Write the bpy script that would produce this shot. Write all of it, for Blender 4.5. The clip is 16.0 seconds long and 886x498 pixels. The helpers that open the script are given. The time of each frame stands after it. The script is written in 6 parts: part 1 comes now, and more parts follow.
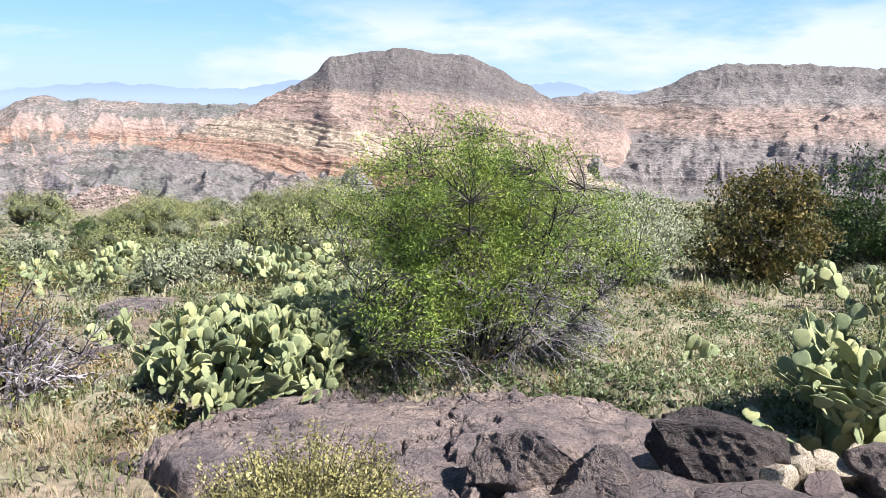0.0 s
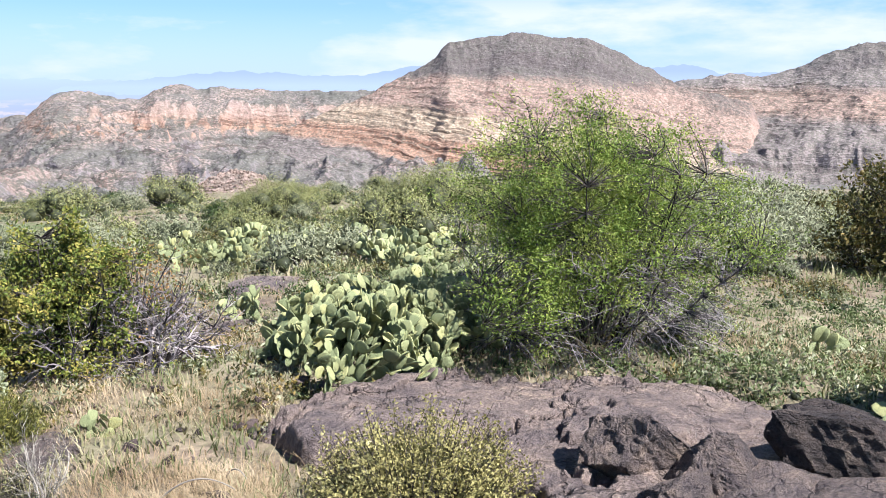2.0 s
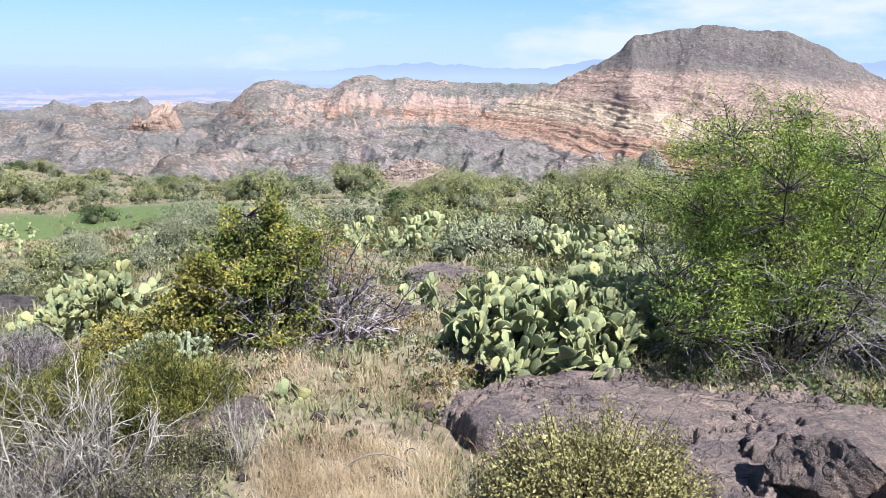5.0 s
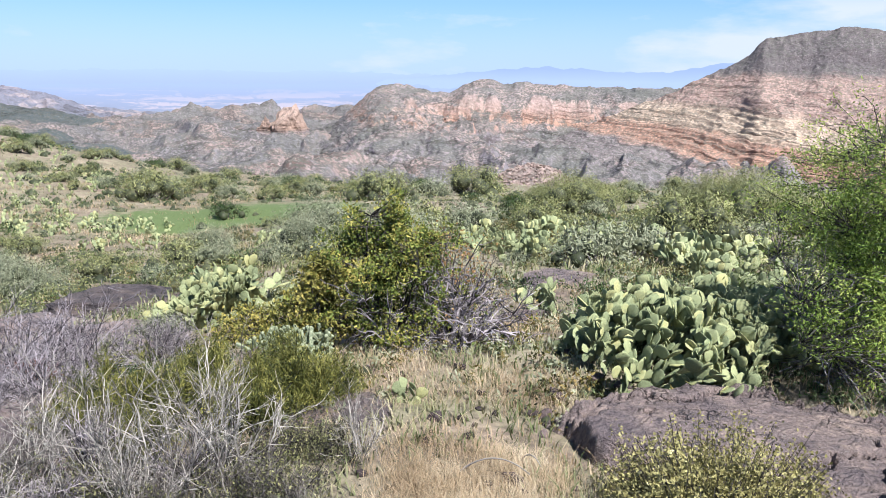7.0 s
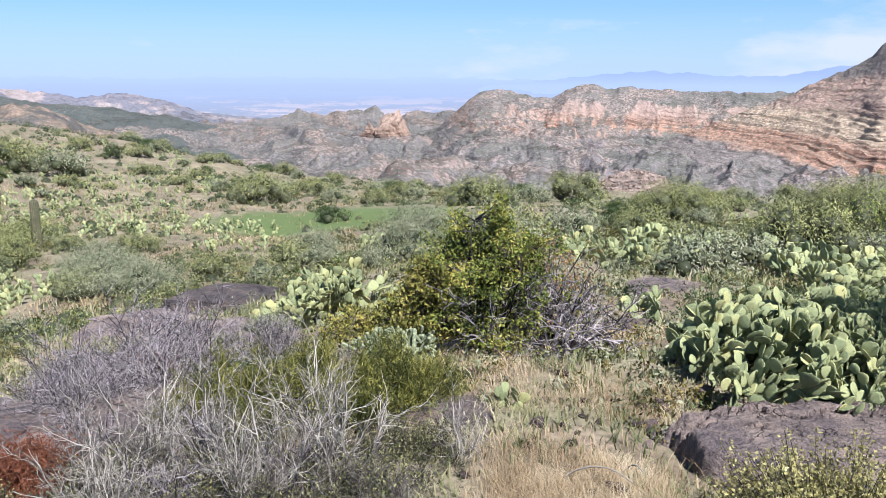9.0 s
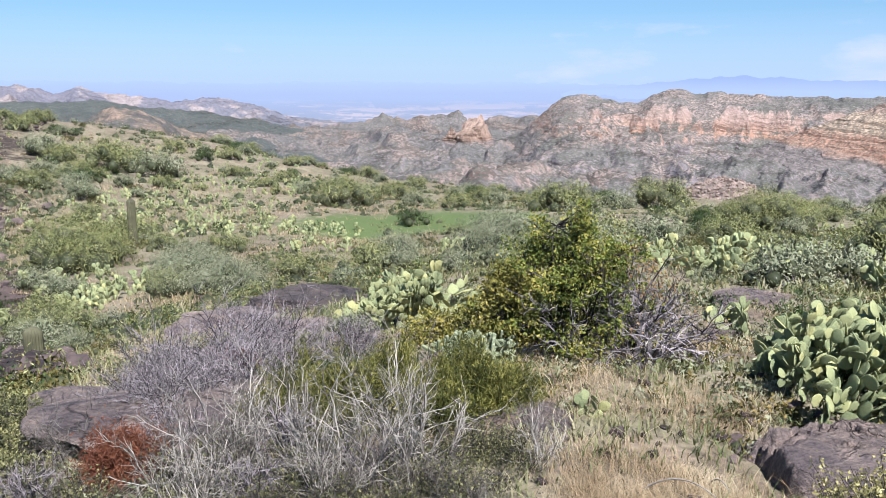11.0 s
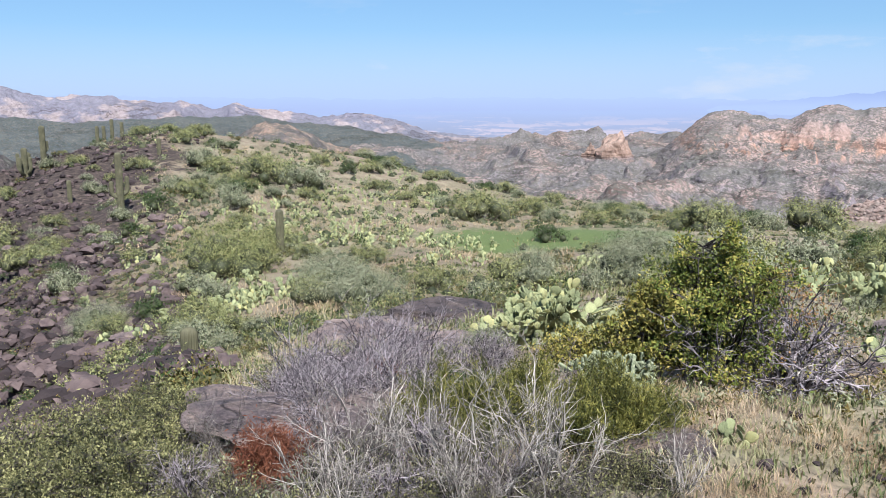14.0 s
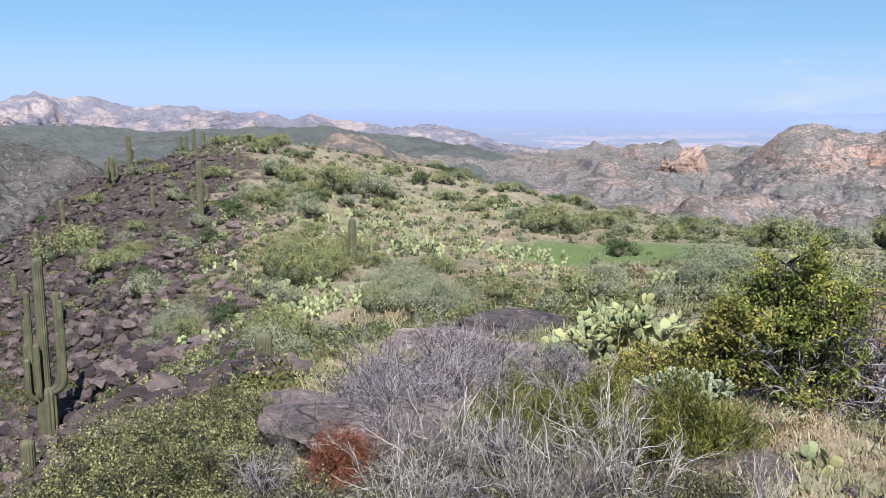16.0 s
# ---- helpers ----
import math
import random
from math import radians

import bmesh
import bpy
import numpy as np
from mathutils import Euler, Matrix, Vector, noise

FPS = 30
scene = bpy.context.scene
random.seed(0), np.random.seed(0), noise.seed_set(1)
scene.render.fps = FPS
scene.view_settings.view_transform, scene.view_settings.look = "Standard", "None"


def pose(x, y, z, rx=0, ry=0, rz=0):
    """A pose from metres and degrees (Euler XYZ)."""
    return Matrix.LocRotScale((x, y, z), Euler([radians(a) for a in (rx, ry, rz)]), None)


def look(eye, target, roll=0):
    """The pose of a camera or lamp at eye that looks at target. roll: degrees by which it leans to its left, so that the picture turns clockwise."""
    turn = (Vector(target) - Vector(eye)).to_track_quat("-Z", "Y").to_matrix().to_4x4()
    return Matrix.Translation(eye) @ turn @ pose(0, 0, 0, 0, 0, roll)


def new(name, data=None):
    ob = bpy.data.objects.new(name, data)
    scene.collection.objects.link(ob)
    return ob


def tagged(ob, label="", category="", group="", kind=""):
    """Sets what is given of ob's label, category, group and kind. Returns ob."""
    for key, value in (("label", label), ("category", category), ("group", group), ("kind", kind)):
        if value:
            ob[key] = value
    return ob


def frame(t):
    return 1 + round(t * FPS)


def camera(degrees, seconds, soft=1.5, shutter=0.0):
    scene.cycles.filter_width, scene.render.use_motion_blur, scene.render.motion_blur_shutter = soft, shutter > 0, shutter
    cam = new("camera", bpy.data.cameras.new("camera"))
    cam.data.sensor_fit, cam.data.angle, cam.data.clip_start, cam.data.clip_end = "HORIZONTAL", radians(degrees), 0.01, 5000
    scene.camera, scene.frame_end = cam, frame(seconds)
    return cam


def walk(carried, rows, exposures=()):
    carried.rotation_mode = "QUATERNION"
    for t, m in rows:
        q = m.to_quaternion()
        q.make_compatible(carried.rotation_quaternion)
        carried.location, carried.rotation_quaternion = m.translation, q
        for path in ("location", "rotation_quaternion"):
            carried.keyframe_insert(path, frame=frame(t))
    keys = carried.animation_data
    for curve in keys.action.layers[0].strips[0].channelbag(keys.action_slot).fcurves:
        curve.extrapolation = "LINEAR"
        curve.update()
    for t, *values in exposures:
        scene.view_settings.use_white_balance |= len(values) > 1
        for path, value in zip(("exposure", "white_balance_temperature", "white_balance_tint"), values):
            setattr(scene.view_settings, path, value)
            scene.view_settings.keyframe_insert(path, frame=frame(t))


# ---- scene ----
# ---- camera ----
cam = camera(57.1, 16.0, soft=0.6)
# seconds, x, y, z, heading (left is positive), tilt, roll
ROWS = [
    (0.0, 0.162, 0.087, 2.005, -28.16, -10.65, 0.36),
    (0.5, 0.140, 0.019, 2.011, -26.36, -11.09, 0.07),
    (1.0, 0.125, 0.004, 2.012, -24.23, -11.40, -0.12),
    (1.5, 0.128, 0.019, 2.004, -22.07, -11.58, -0.32),
    (2.0, 0.119, 0.013, 1.999, -19.94, -11.66, -0.30),
    (2.5, 0.090, -0.018, 2.010, -17.85, -11.78, -0.10),
    (3.0, 0.098, 0.004, 2.003, -15.70, -11.88, -0.20),
    (3.5, 0.073, -0.006, 2.012, -13.71, -11.97, 0.06),
    (4.0, 0.061, -0.007, 2.017, -11.66, -12.08, 0.19),
    (6.5, 0.001, 0.036, 1.996, -1.58, -12.03, 0.58),
    (7.0, -0.007, 0.051, 1.991, 0.57, -11.94, 0.47),
    (7.5, -0.021, 0.061, 1.984, 2.64, -11.83, 0.29),
    (8.0, -0.035, 0.051, 1.986, 4.49, -11.72, 0.19),
    (8.5, -0.039, 0.039, 1.990, 6.16, -11.65, 0.05),
    (9.0, -0.046, 0.022, 1.989, 7.67, -11.58, 0.04),
    (11.5, -0.054, -0.001, 1.989, 14.94, -11.14, 0.06),
    (12.0, -0.056, -0.009, 1.997, 16.56, -10.99, 0.06),
    (12.5, -0.066, -0.014, 2.001, 18.20, -10.81, 0.02),
    (13.0, -0.073, -0.018, 2.002, 19.86, -10.62, -0.03),
    (13.5, -0.083, -0.026, 2.005, 21.47, -10.43, -0.02),
    (14.0, -0.090, -0.043, 2.001, 23.02, -10.20, -0.00),
    (14.5, -0.096, -0.054, 1.999, 24.37, -9.97, 0.08),
    (15.0, -0.104, -0.062, 2.000, 25.68, -9.76, 0.18),
    (15.5, -0.112, -0.069, 1.998, 26.90, -9.57, 0.23),
    (16.0, -0.115, -0.081, 2.001, 28.00, -9.42, 0.30),
]


def aim(x, y, z, heading, tilt, roll):
    a, b = radians(heading), radians(tilt)
    way = Vector((-math.sin(a) * math.cos(b), math.cos(a) * math.cos(b), math.sin(b)))
    return look(Vector((x, y, z)), Vector((x, y, z)) + way * 10, roll)


walk(cam, [(row[0], aim(*row[1:])) for row in ROWS], exposures=[(0.0, 1.46, 5880, 11), (4.0, 1.34, 5760, 11), (7.0, 1.24, 5680, 11), (16.0, 1.06, 5720, 12)])

# ---- sky and sun ----
SUN_FROM = Vector((0.53, -0.70, 1.05)).normalized()
world = bpy.data.worlds.new("sky")
scene.world = world
world.use_nodes = True
wn, wl = world.node_tree.nodes, world.node_tree.links
wn.clear()
sky = wn.new("ShaderNodeTexSky")
sky.sky_type, sky.sun_disc = "NISHITA", False
sky.sun_elevation = math.asin(SUN_FROM.z)
sky.sun_rotation = math.atan2(SUN_FROM.x, SUN_FROM.y)
sky.altitude, sky.air_density, sky.dust_density, sky.ozone_density = 1500, 1.0, 0.0, 3.0
coord = wn.new("ShaderNodeTexCoord")
split = wn.new("ShaderNodeSeparateXYZ")
wl.new(coord.outputs["Generated"], split.inputs[0])
# thin clouds low in the sky, stretched sideways
squash = wn.new("ShaderNodeMapping")
squash.inputs["Scale"].default_value = (2.4, 2.4, 9.0)
squash.inputs["Location"].default_value = (1.3, 0.2, 0.0)
wl.new(coord.outputs["Generated"], squash.inputs["Vector"])
puffs = wn.new("ShaderNodeTexNoise")
puffs.inputs["Scale"].default_value, puffs.inputs["Detail"].default_value, puffs.inputs["Roughness"].default_value = 2.0, 9, 0.56
wl.new(squash.outputs[0], puffs.inputs["Vector"])
# more cloud towards +x
bias = wn.new("ShaderNodeMath")
bias.operation = "MULTIPLY_ADD"
bias.inputs[1].default_value = 0.22
wl.new(split.outputs["X"], bias.inputs[0])
wl.new(puffs.outputs["Fac"], bias.inputs[2])
cover = wn.new("ShaderNodeMapRange")
cover.inputs["From Min"].default_value, cover.inputs["From Max"].default_value = 0.52, 0.70
wl.new(bias.outputs[0], cover.inputs["Value"])
low = wn.new("ShaderNodeMapRange")
low.inputs["From Min"].default_value, low.inputs["From Max"].default_value = 0.125, 0.075
wl.new(split.outputs["Z"], low.inputs["Value"])
both = wn.new("ShaderNodeMath")
both.operation = "MULTIPLY"
wl.new(cover.outputs[0], both.inputs[0])
wl.new(low.outputs[0], both.inputs[1])
mixc = wn.new("ShaderNodeMix")
mixc.data_type = "RGBA"
mixc.inputs[7].default_value = (6.6, 6.9, 7.2, 1)
wl.new(both.outputs[0], mixc.inputs[0])
# a veil of haze, thinner towards the zenith
veil = wn.new("ShaderNodeMix")
veil.data_type = "RGBA"
thin = wn.new("ShaderNodeMapRange")
thin.inputs["From Min"].default_value, thin.inputs["From Max"].default_value = 0.16, 0.70
thin.inputs["To Min"].default_value, thin.inputs["To Max"].default_value = 0.55, 0.0
wl.new(split.outputs["Z"], thin.inputs["Value"])
wl.new(thin.outputs[0], veil.inputs[0])
veil.inputs[7].default_value = (2.6, 4.75, 6.7, 1)
wl.new(sky.outputs[0], veil.inputs[6])
haze = wn.new("ShaderNodeMix")
haze.data_type = "RGBA"
dense = wn.new("ShaderNodeMapRange")
dense.inputs["From Min"].default_value, dense.inputs["From Max"].default_value = 0.0, 0.085
dense.inputs["To Min"].default_value, dense.inputs["To Max"].default_value = 0.95, 0.0
wl.new(split.outputs["Z"], dense.inputs["Value"])
wl.new(dense.outputs[0], haze.inputs[0])
haze.inputs[7].default_value = (4.9, 5.95, 7.8, 1)
wl.new(veil.outputs[2], haze.inputs[6])
wl.new(haze.outputs[2], mixc.inputs[6])
back = wn.new("ShaderNodeBackground")
back.inputs["Strength"].default_value = 0.054
wl.new(mixc.outputs[2], back.inputs["Color"])
wout = wn.new("ShaderNodeOutputWorld")
wl.new(back.outputs[0], wout.inputs["Surface"])

sun = new("sun", bpy.data.lights.new("sun", "SUN"))
sun.data.energy, sun.data.angle, sun.data.color = 5.0, radians(0.53), (1.0, 0.95, 0.87)
sun.matrix_basis = look(SUN_FROM * 100, (0, 0, 0))


# ---- materials ----
class Nodes:
    """A material and short ways to wire its nodes."""

    def __init__(self, name):
        self.mat = bpy.data.materials.new(name)
        self.mat.use_nodes = True
        self.tree = self.mat.node_tree
        self.tree.nodes.clear()
        self.out = self.tree.nodes.new("ShaderNodeOutputMaterial")

    def add(self, kind, inputs=None, operation="", data_type="", blend_type="", feature=""):
        n = self.tree.nodes.new(kind)
        if operation:
            n.operation = operation
        if data_type:
            n.data_type = data_type
        if blend_type:
            n.blend_type = blend_type
        if feature:
            n.feature = feature
        for k, v in (inputs or {}).items():
            if isinstance(v, bpy.types.NodeSocket):
                self.tree.links.new(v, n.inputs[k])
            else:
                n.inputs[k].default_value = v
        return n

    def coords(self, scale=1.0, stretch=(1, 1, 1)):
        c = self.add("ShaderNodeTexCoord")
        return self.add("ShaderNodeMapping", {"Vector": c.outputs["Object"], "Scale": [scale * s for s in stretch]}).outputs[0]

    def noise(self, vec, scale, detail=4.0, rough=0.55, warp=0.0):
        return self.add("ShaderNodeTexNoise", {"Vector": vec, "Scale": scale, "Detail": detail, "Roughness": rough, "Distortion": warp}).outputs["Fac"]

    def ramp(self, fac, stops):
        r = self.add("ShaderNodeValToRGB", {"Fac": fac})
        e = r.color_ramp.elements
        while len(e) < len(stops):
            e.new(0.5)
        for i, (p, col) in enumerate(stops):
            e[i].position, e[i].color = p, (*col, 1) if len(col) == 3 else col
        return r.outputs[0]

    def mix(self, fac, a, b, blend="MIX"):
        return self.add("ShaderNodeMix", {0: fac, 6: a, 7: b}, data_type="RGBA", blend_type=blend).outputs[2]

    def math(self, op, a, b=0.0, c=0.0, clamp=False):
        n = self.add("ShaderNodeMath", {0: a, 1: b, 2: c}, operation=op)
        n.use_clamp = clamp
        return n.outputs[0]

    def bump(self, height, strength, distance):
        return self.add("ShaderNodeBump", {"Height": height, "Strength": strength, "Distance": distance}).outputs[0]

    def surface(self, color, rough=0.85, normal=None, specular=0.25):
        ins = {"Base Color": color, "Roughness": rough, "Specular IOR Level": specular}
        if normal is not None:
            ins["Normal"] = normal
        b = self.add("ShaderNodeBsdfPrincipled", ins)
        self.tree.links.new(b.outputs[0], self.out.inputs[0])
        return self.mat

    def leafy(self, color, through_light=0.35, rough=0.6):
        b = self.add("ShaderNodeBsdfPrincipled", {"Base Color": color, "Roughness": rough, "Specular IOR Level": 0.25})
        t = self.add("ShaderNodeBsdfTranslucent", {"Color": color})
        m = self.add("ShaderNodeMixShader", {0: through_light, 1: b.outputs[0], 2: t.outputs[0]})
        self.tree.links.new(m.outputs[0], self.out.inputs[0])
        return self.mat


def leaf_material(name, stops, through_light=0.35, mixed=0.42, patches=2.6):
    """Leaves or blades, each of its own shade, in patches."""
    n = Nodes(name)
    island = n.add("ShaderNodeNewGeometry").outputs["Random Per Island"]
    patch = n.noise(n.coords(), patches, 3)
    f = n.math("ADD", n.math("MULTIPLY", island, mixed), n.math("MULTIPLY_ADD", patch, 1.6, -0.3 - 0.5 * mixed))
    return n.leafy(n.ramp(f, stops), through_light)


def bark_material(name, dark, light, scale=30):
    n = Nodes(name)
    island = n.add("ShaderNodeNewGeometry").outputs["Random Per Island"]
    g = n.noise(n.coords(), scale, 4)
    f = n.math("MULTIPLY_ADD", g, 0.6, n.math("MULTIPLY_ADD", island, 0.8, -0.2))
    return n.surface(n.ramp(f, [(0.28, dark), (0.88, light)]), 0.85)


M_GREEN = leaf_material("leaf_fresh_green", [(0.05, (0.055, 0.090, 0.014)), (0.42, (0.165, 0.235, 0.036)), (0.95, (0.38, 0.40, 0.09))], 0.26)
M_OAK = leaf_material("leaf_olive_green", [(0.05, (0.022, 0.036, 0.006)), (0.40, (0.095, 0.122, 0.018)), (0.64, (0.19, 0.19, 0.034)), (0.95, (0.36, 0.29, 0.07))], 0.08, 0.6, 2.6)
M_GOLD = leaf_material("leaf_golden", [(0.05, (0.045, 0.050, 0.010)), (0.4, (0.13, 0.125, 0.024)), (0.7, (0.25, 0.205, 0.045)), (0.95, (0.38, 0.30, 0.08))], 0.08, 0.5, 3.0)
M_RUSTLEAF = leaf_material("leaf_rust", [(0.05, (0.07, 0.05, 0.02)), (0.5, (0.24, 0.13, 0.05)), (0.95, (0.40, 0.25, 0.10))], 0.15, 0.5, 3.0)
M_BROWN = leaf_material("leaf_brown_green", [(0.05, (0.025, 0.033, 0.010)), (0.5, (0.090, 0.082, 0.021)), (0.95, (0.279, 0.189, 0.057))], 0.25)
M_DARK = leaf_material("leaf_dark_green", [(0.05, (0.016, 0.033, 0.008)), (0.6, (0.045, 0.074, 0.016)), (0.95, (0.098, 0.131, 0.033))], 0.2)
M_YELLOW = leaf_material("leaf_yellow", [(0.05, (0.070, 0.062, 0.018)), (0.4, (0.225, 0.195, 0.068)), (0.8, (0.38, 0.335, 0.135)), (0.97, (0.52, 0.47, 0.25))], 0.12)
M_SAGE = leaf_material("leaf_sage", [(0.05, (0.070, 0.078, 0.040)), (0.5, (0.225, 0.232, 0.14)), (0.95, (0.37, 0.365, 0.235))], 0.1, 0.25)
M_OLIVE = leaf_material("leaf_olive", [(0.05, (0.050, 0.058, 0.018)), (0.5, (0.20, 0.205, 0.075)), (0.95, (0.40, 0.385, 0.16))], 0.1, 0.25)
M_BUSH = leaf_material("leaf_dull_olive", [(0.05, (0.018, 0.020, 0.008)), (0.5, (0.10, 0.098, 0.036)), (0.95, (0.30, 0.28, 0.12))], 0.06, 0.7)
M_EPHEDRA = leaf_material("stem_green", [(0.05, (0.016, 0.020, 0.005)), (0.5, (0.085, 0.088, 0.016)), (0.95, (0.27, 0.24, 0.06))], 0.06, 0.7)
M_FORB = leaf_material("leaf_forb", [(0.05, (0.049, 0.070, 0.025)), (0.5, (0.131, 0.164, 0.061)), (0.95, (0.295, 0.312, 0.164))], 0.22)
M_STRAW = leaf_material("grass_straw", [(0.05, (0.197, 0.135, 0.075)), (0.5, (0.40, 0.295, 0.175)), (0.95, (0.56, 0.455, 0.31))], 0.22)
M_BLADE = leaf_material("grass_green", [(0.05, (0.057, 0.082, 0.025)), (0.4, (0.139, 0.152, 0.061)), (0.65, (0.262, 0.238, 0.123)), (0.97, (0.451, 0.385, 0.246))], 0.22)
M_RED = leaf_material("stem_rust", [(0.05, (0.057, 0.021, 0.012)), (0.5, (0.164, 0.057, 0.029)), (0.95, (0.279, 0.123, 0.066))], 0.2)
# dark core colour that stands in for the shade inside a bush
M_HEART = leaf_material("inner_shade_heart", [(0.05, (0.018, 0.022, 0.010)), (0.5, (0.045, 0.05, 0.022)), (0.95, (0.10, 0.10, 0.05))], 0.1)
M_TWIG = bark_material("bark_grey_brown", (0.057, 0.045, 0.037), (0.213, 0.189, 0.164))
M_DARKTWIG = bark_material("bark_dark", (0.018, 0.014, 0.012), (0.11, 0.093, 0.082))
M_DEAD = bark_material("dead_twig_grey", (0.030, 0.024, 0.026), (0.36, 0.31, 0.315))
M_BLEACHED = bark_material("dead_stem_bleached", (0.09, 0.078, 0.068), (0.46, 0.41, 0.35))


def pad_material():
    n = Nodes("cactus_pad")
    v = n.coords()
    rnd = n.add("ShaderNodeObjectInfo").outputs["Random"]
    island = n.add("ShaderNodeNewGeometry").outputs["Random Per Island"]
    rnd = n.math("FRACT", n.math("ADD", rnd, island))
    blot = n.noise(v, 9, 4)
    col = n.ramp(n.math("MULTIPLY_ADD", blot, 0.5, n.math("MULTIPLY_ADD", rnd, 0.75, -0.12)),
                 [(0.1, (0.15, 0.17, 0.085)), (0.40, (0.24, 0.262, 0.128)), (0.74, (0.315, 0.325, 0.155)), (0.97, (0.42, 0.38, 0.155))])
    dots = n.add("ShaderNodeTexVoronoi", {"Vector": v, "Scale": 36.0, "Randomness": 0.25}, feature="F1").outputs["Distance"]
    spot = n.ramp(dots, [(0.10, (1, 1, 1)), (0.2, (0, 0, 0))])
    col = n.mix(n.math("MULTIPLY", spot, 0.6), col, (0.410, 0.377, 0.262, 1))
    scar = n.ramp(n.noise(v, 16, 3), [(0.66, (0, 0, 0)), (0.74, (1, 1, 1))])
    col = n.mix(n.math("MULTIPLY", scar, 0.45), col, (0.279, 0.221, 0.131, 1))
    return n.surface(col, 0.72, n.bump(dots, 0.5, 0.012), 0.2)


def saguaro_material():
    n = Nodes("saguaro_skin")
    v = n.coords()
    col = n.ramp(n.noise(v, 2.5, 5), [(0.3, (0.058, 0.056, 0.032)), (0.6, (0.105, 0.098, 0.055)), (0.8, (0.17, 0.148, 0.095))])
    return n.surface(col, 0.7, n.bump(n.noise(v, 60, 3), 0.5, 0.01))


def basalt_material(name, tone=1.0, relief=0.11):
    """Dark volcanic rock with purple-brown weathering and pale lichen."""
    n = Nodes(name)
    v = n.coords()
    big, mid, fine = n.noise(v, 1.6, 6, 0.65), n.noise(v, 7, 7, 0.68, 0.5), n.noise(v, 45, 6, 0.7)
    shades = [(0.33, (0.065, 0.050, 0.051)), (0.45, (0.165, 0.127, 0.122)), (0.56, (0.27, 0.203, 0.175)), (0.68, (0.42, 0.31, 0.24))]
    col = n.ramp(n.math("MULTIPLY_ADD", mid, 0.55, n.math("MULTIPLY", big, 0.5)), [(p, tuple(tone * q for q in c)) for p, c in shades])
    col = n.mix(0.6, col, n.ramp(fine, [(0.36, (0.205, 0.197, 0.197)), (0.60, (1, 1, 1))]), "MULTIPLY")
    lichen = n.ramp(n.noise(v, 13, 6, 0.72), [(0.62, (0, 0, 0)), (0.68, (1, 1, 1))])
    col = n.mix(n.math("MULTIPLY", lichen, 0.4 * tone), col, (0.344, 0.303, 0.246, 1))
    # thin joints
    bent = n.add("ShaderNodeVectorMath", {0: v, 1: n.add("ShaderNodeTexNoise", {"Vector": v, "Scale": 2.2, "Detail": 5.0}).outputs["Color"]}, operation="ADD").outputs[0]
    joint = n.add("ShaderNodeTexVoronoi", {"Vector": bent, "Scale": 2.6}, feature="DISTANCE_TO_EDGE").outputs["Distance"]
    joint = n.ramp(n.math("ADD", joint, n.math("MULTIPLY_ADD", n.noise(v, 1.1, 3), 0.16, -0.08)), [(0.0, (0, 0, 0)), (0.022, (1, 1, 1))])
    col = n.mix(0.4, col, n.ramp(joint, [(0.0, (0.12, 0.10, 0.10)), (1.0, (1, 1, 1))]), "MULTIPLY")
    pits = n.math("ADD", n.math("MULTIPLY", mid, 1.3), n.math("MULTIPLY_ADD", fine, 0.4, n.math("MULTIPLY", joint, 0.6)))
    return n.surface(col, 0.8, n.bump(pits, 1.0, relief), 0.3)


def pale_rock_material():
    n = Nodes("pale_stone")
    v = n.coords()
    col = n.ramp(n.noise(v, 22, 5), [(0.35, (0.180, 0.123, 0.074)), (0.5, (0.344, 0.271, 0.189)), (0.65, (0.508, 0.451, 0.361))])
    return n.surface(col, 0.85, n.bump(n.noise(v, 40, 4), 0.7, 0.02))


def red_rock_material():
    n = Nodes("rust_stone")
    v = n.coords()
    rnd = n.add("ShaderNodeNewGeometry").outputs["Random Per Island"]
    f = n.math("MULTIPLY_ADD", rnd, 0.5, n.math("MULTIPLY", n.noise(v, 1.6, 5), 0.6))
    col = n.ramp(f, [(0.2, (0.016, 0.012, 0.012)), (0.45, (0.040, 0.029, 0.028)), (0.7, (0.080, 0.057, 0.053)), (0.95, (0.18, 0.134, 0.118))])
    return n.surface(col, 0.85, n.bump(n.noise(v, 9, 5), 0.8, 0.06))


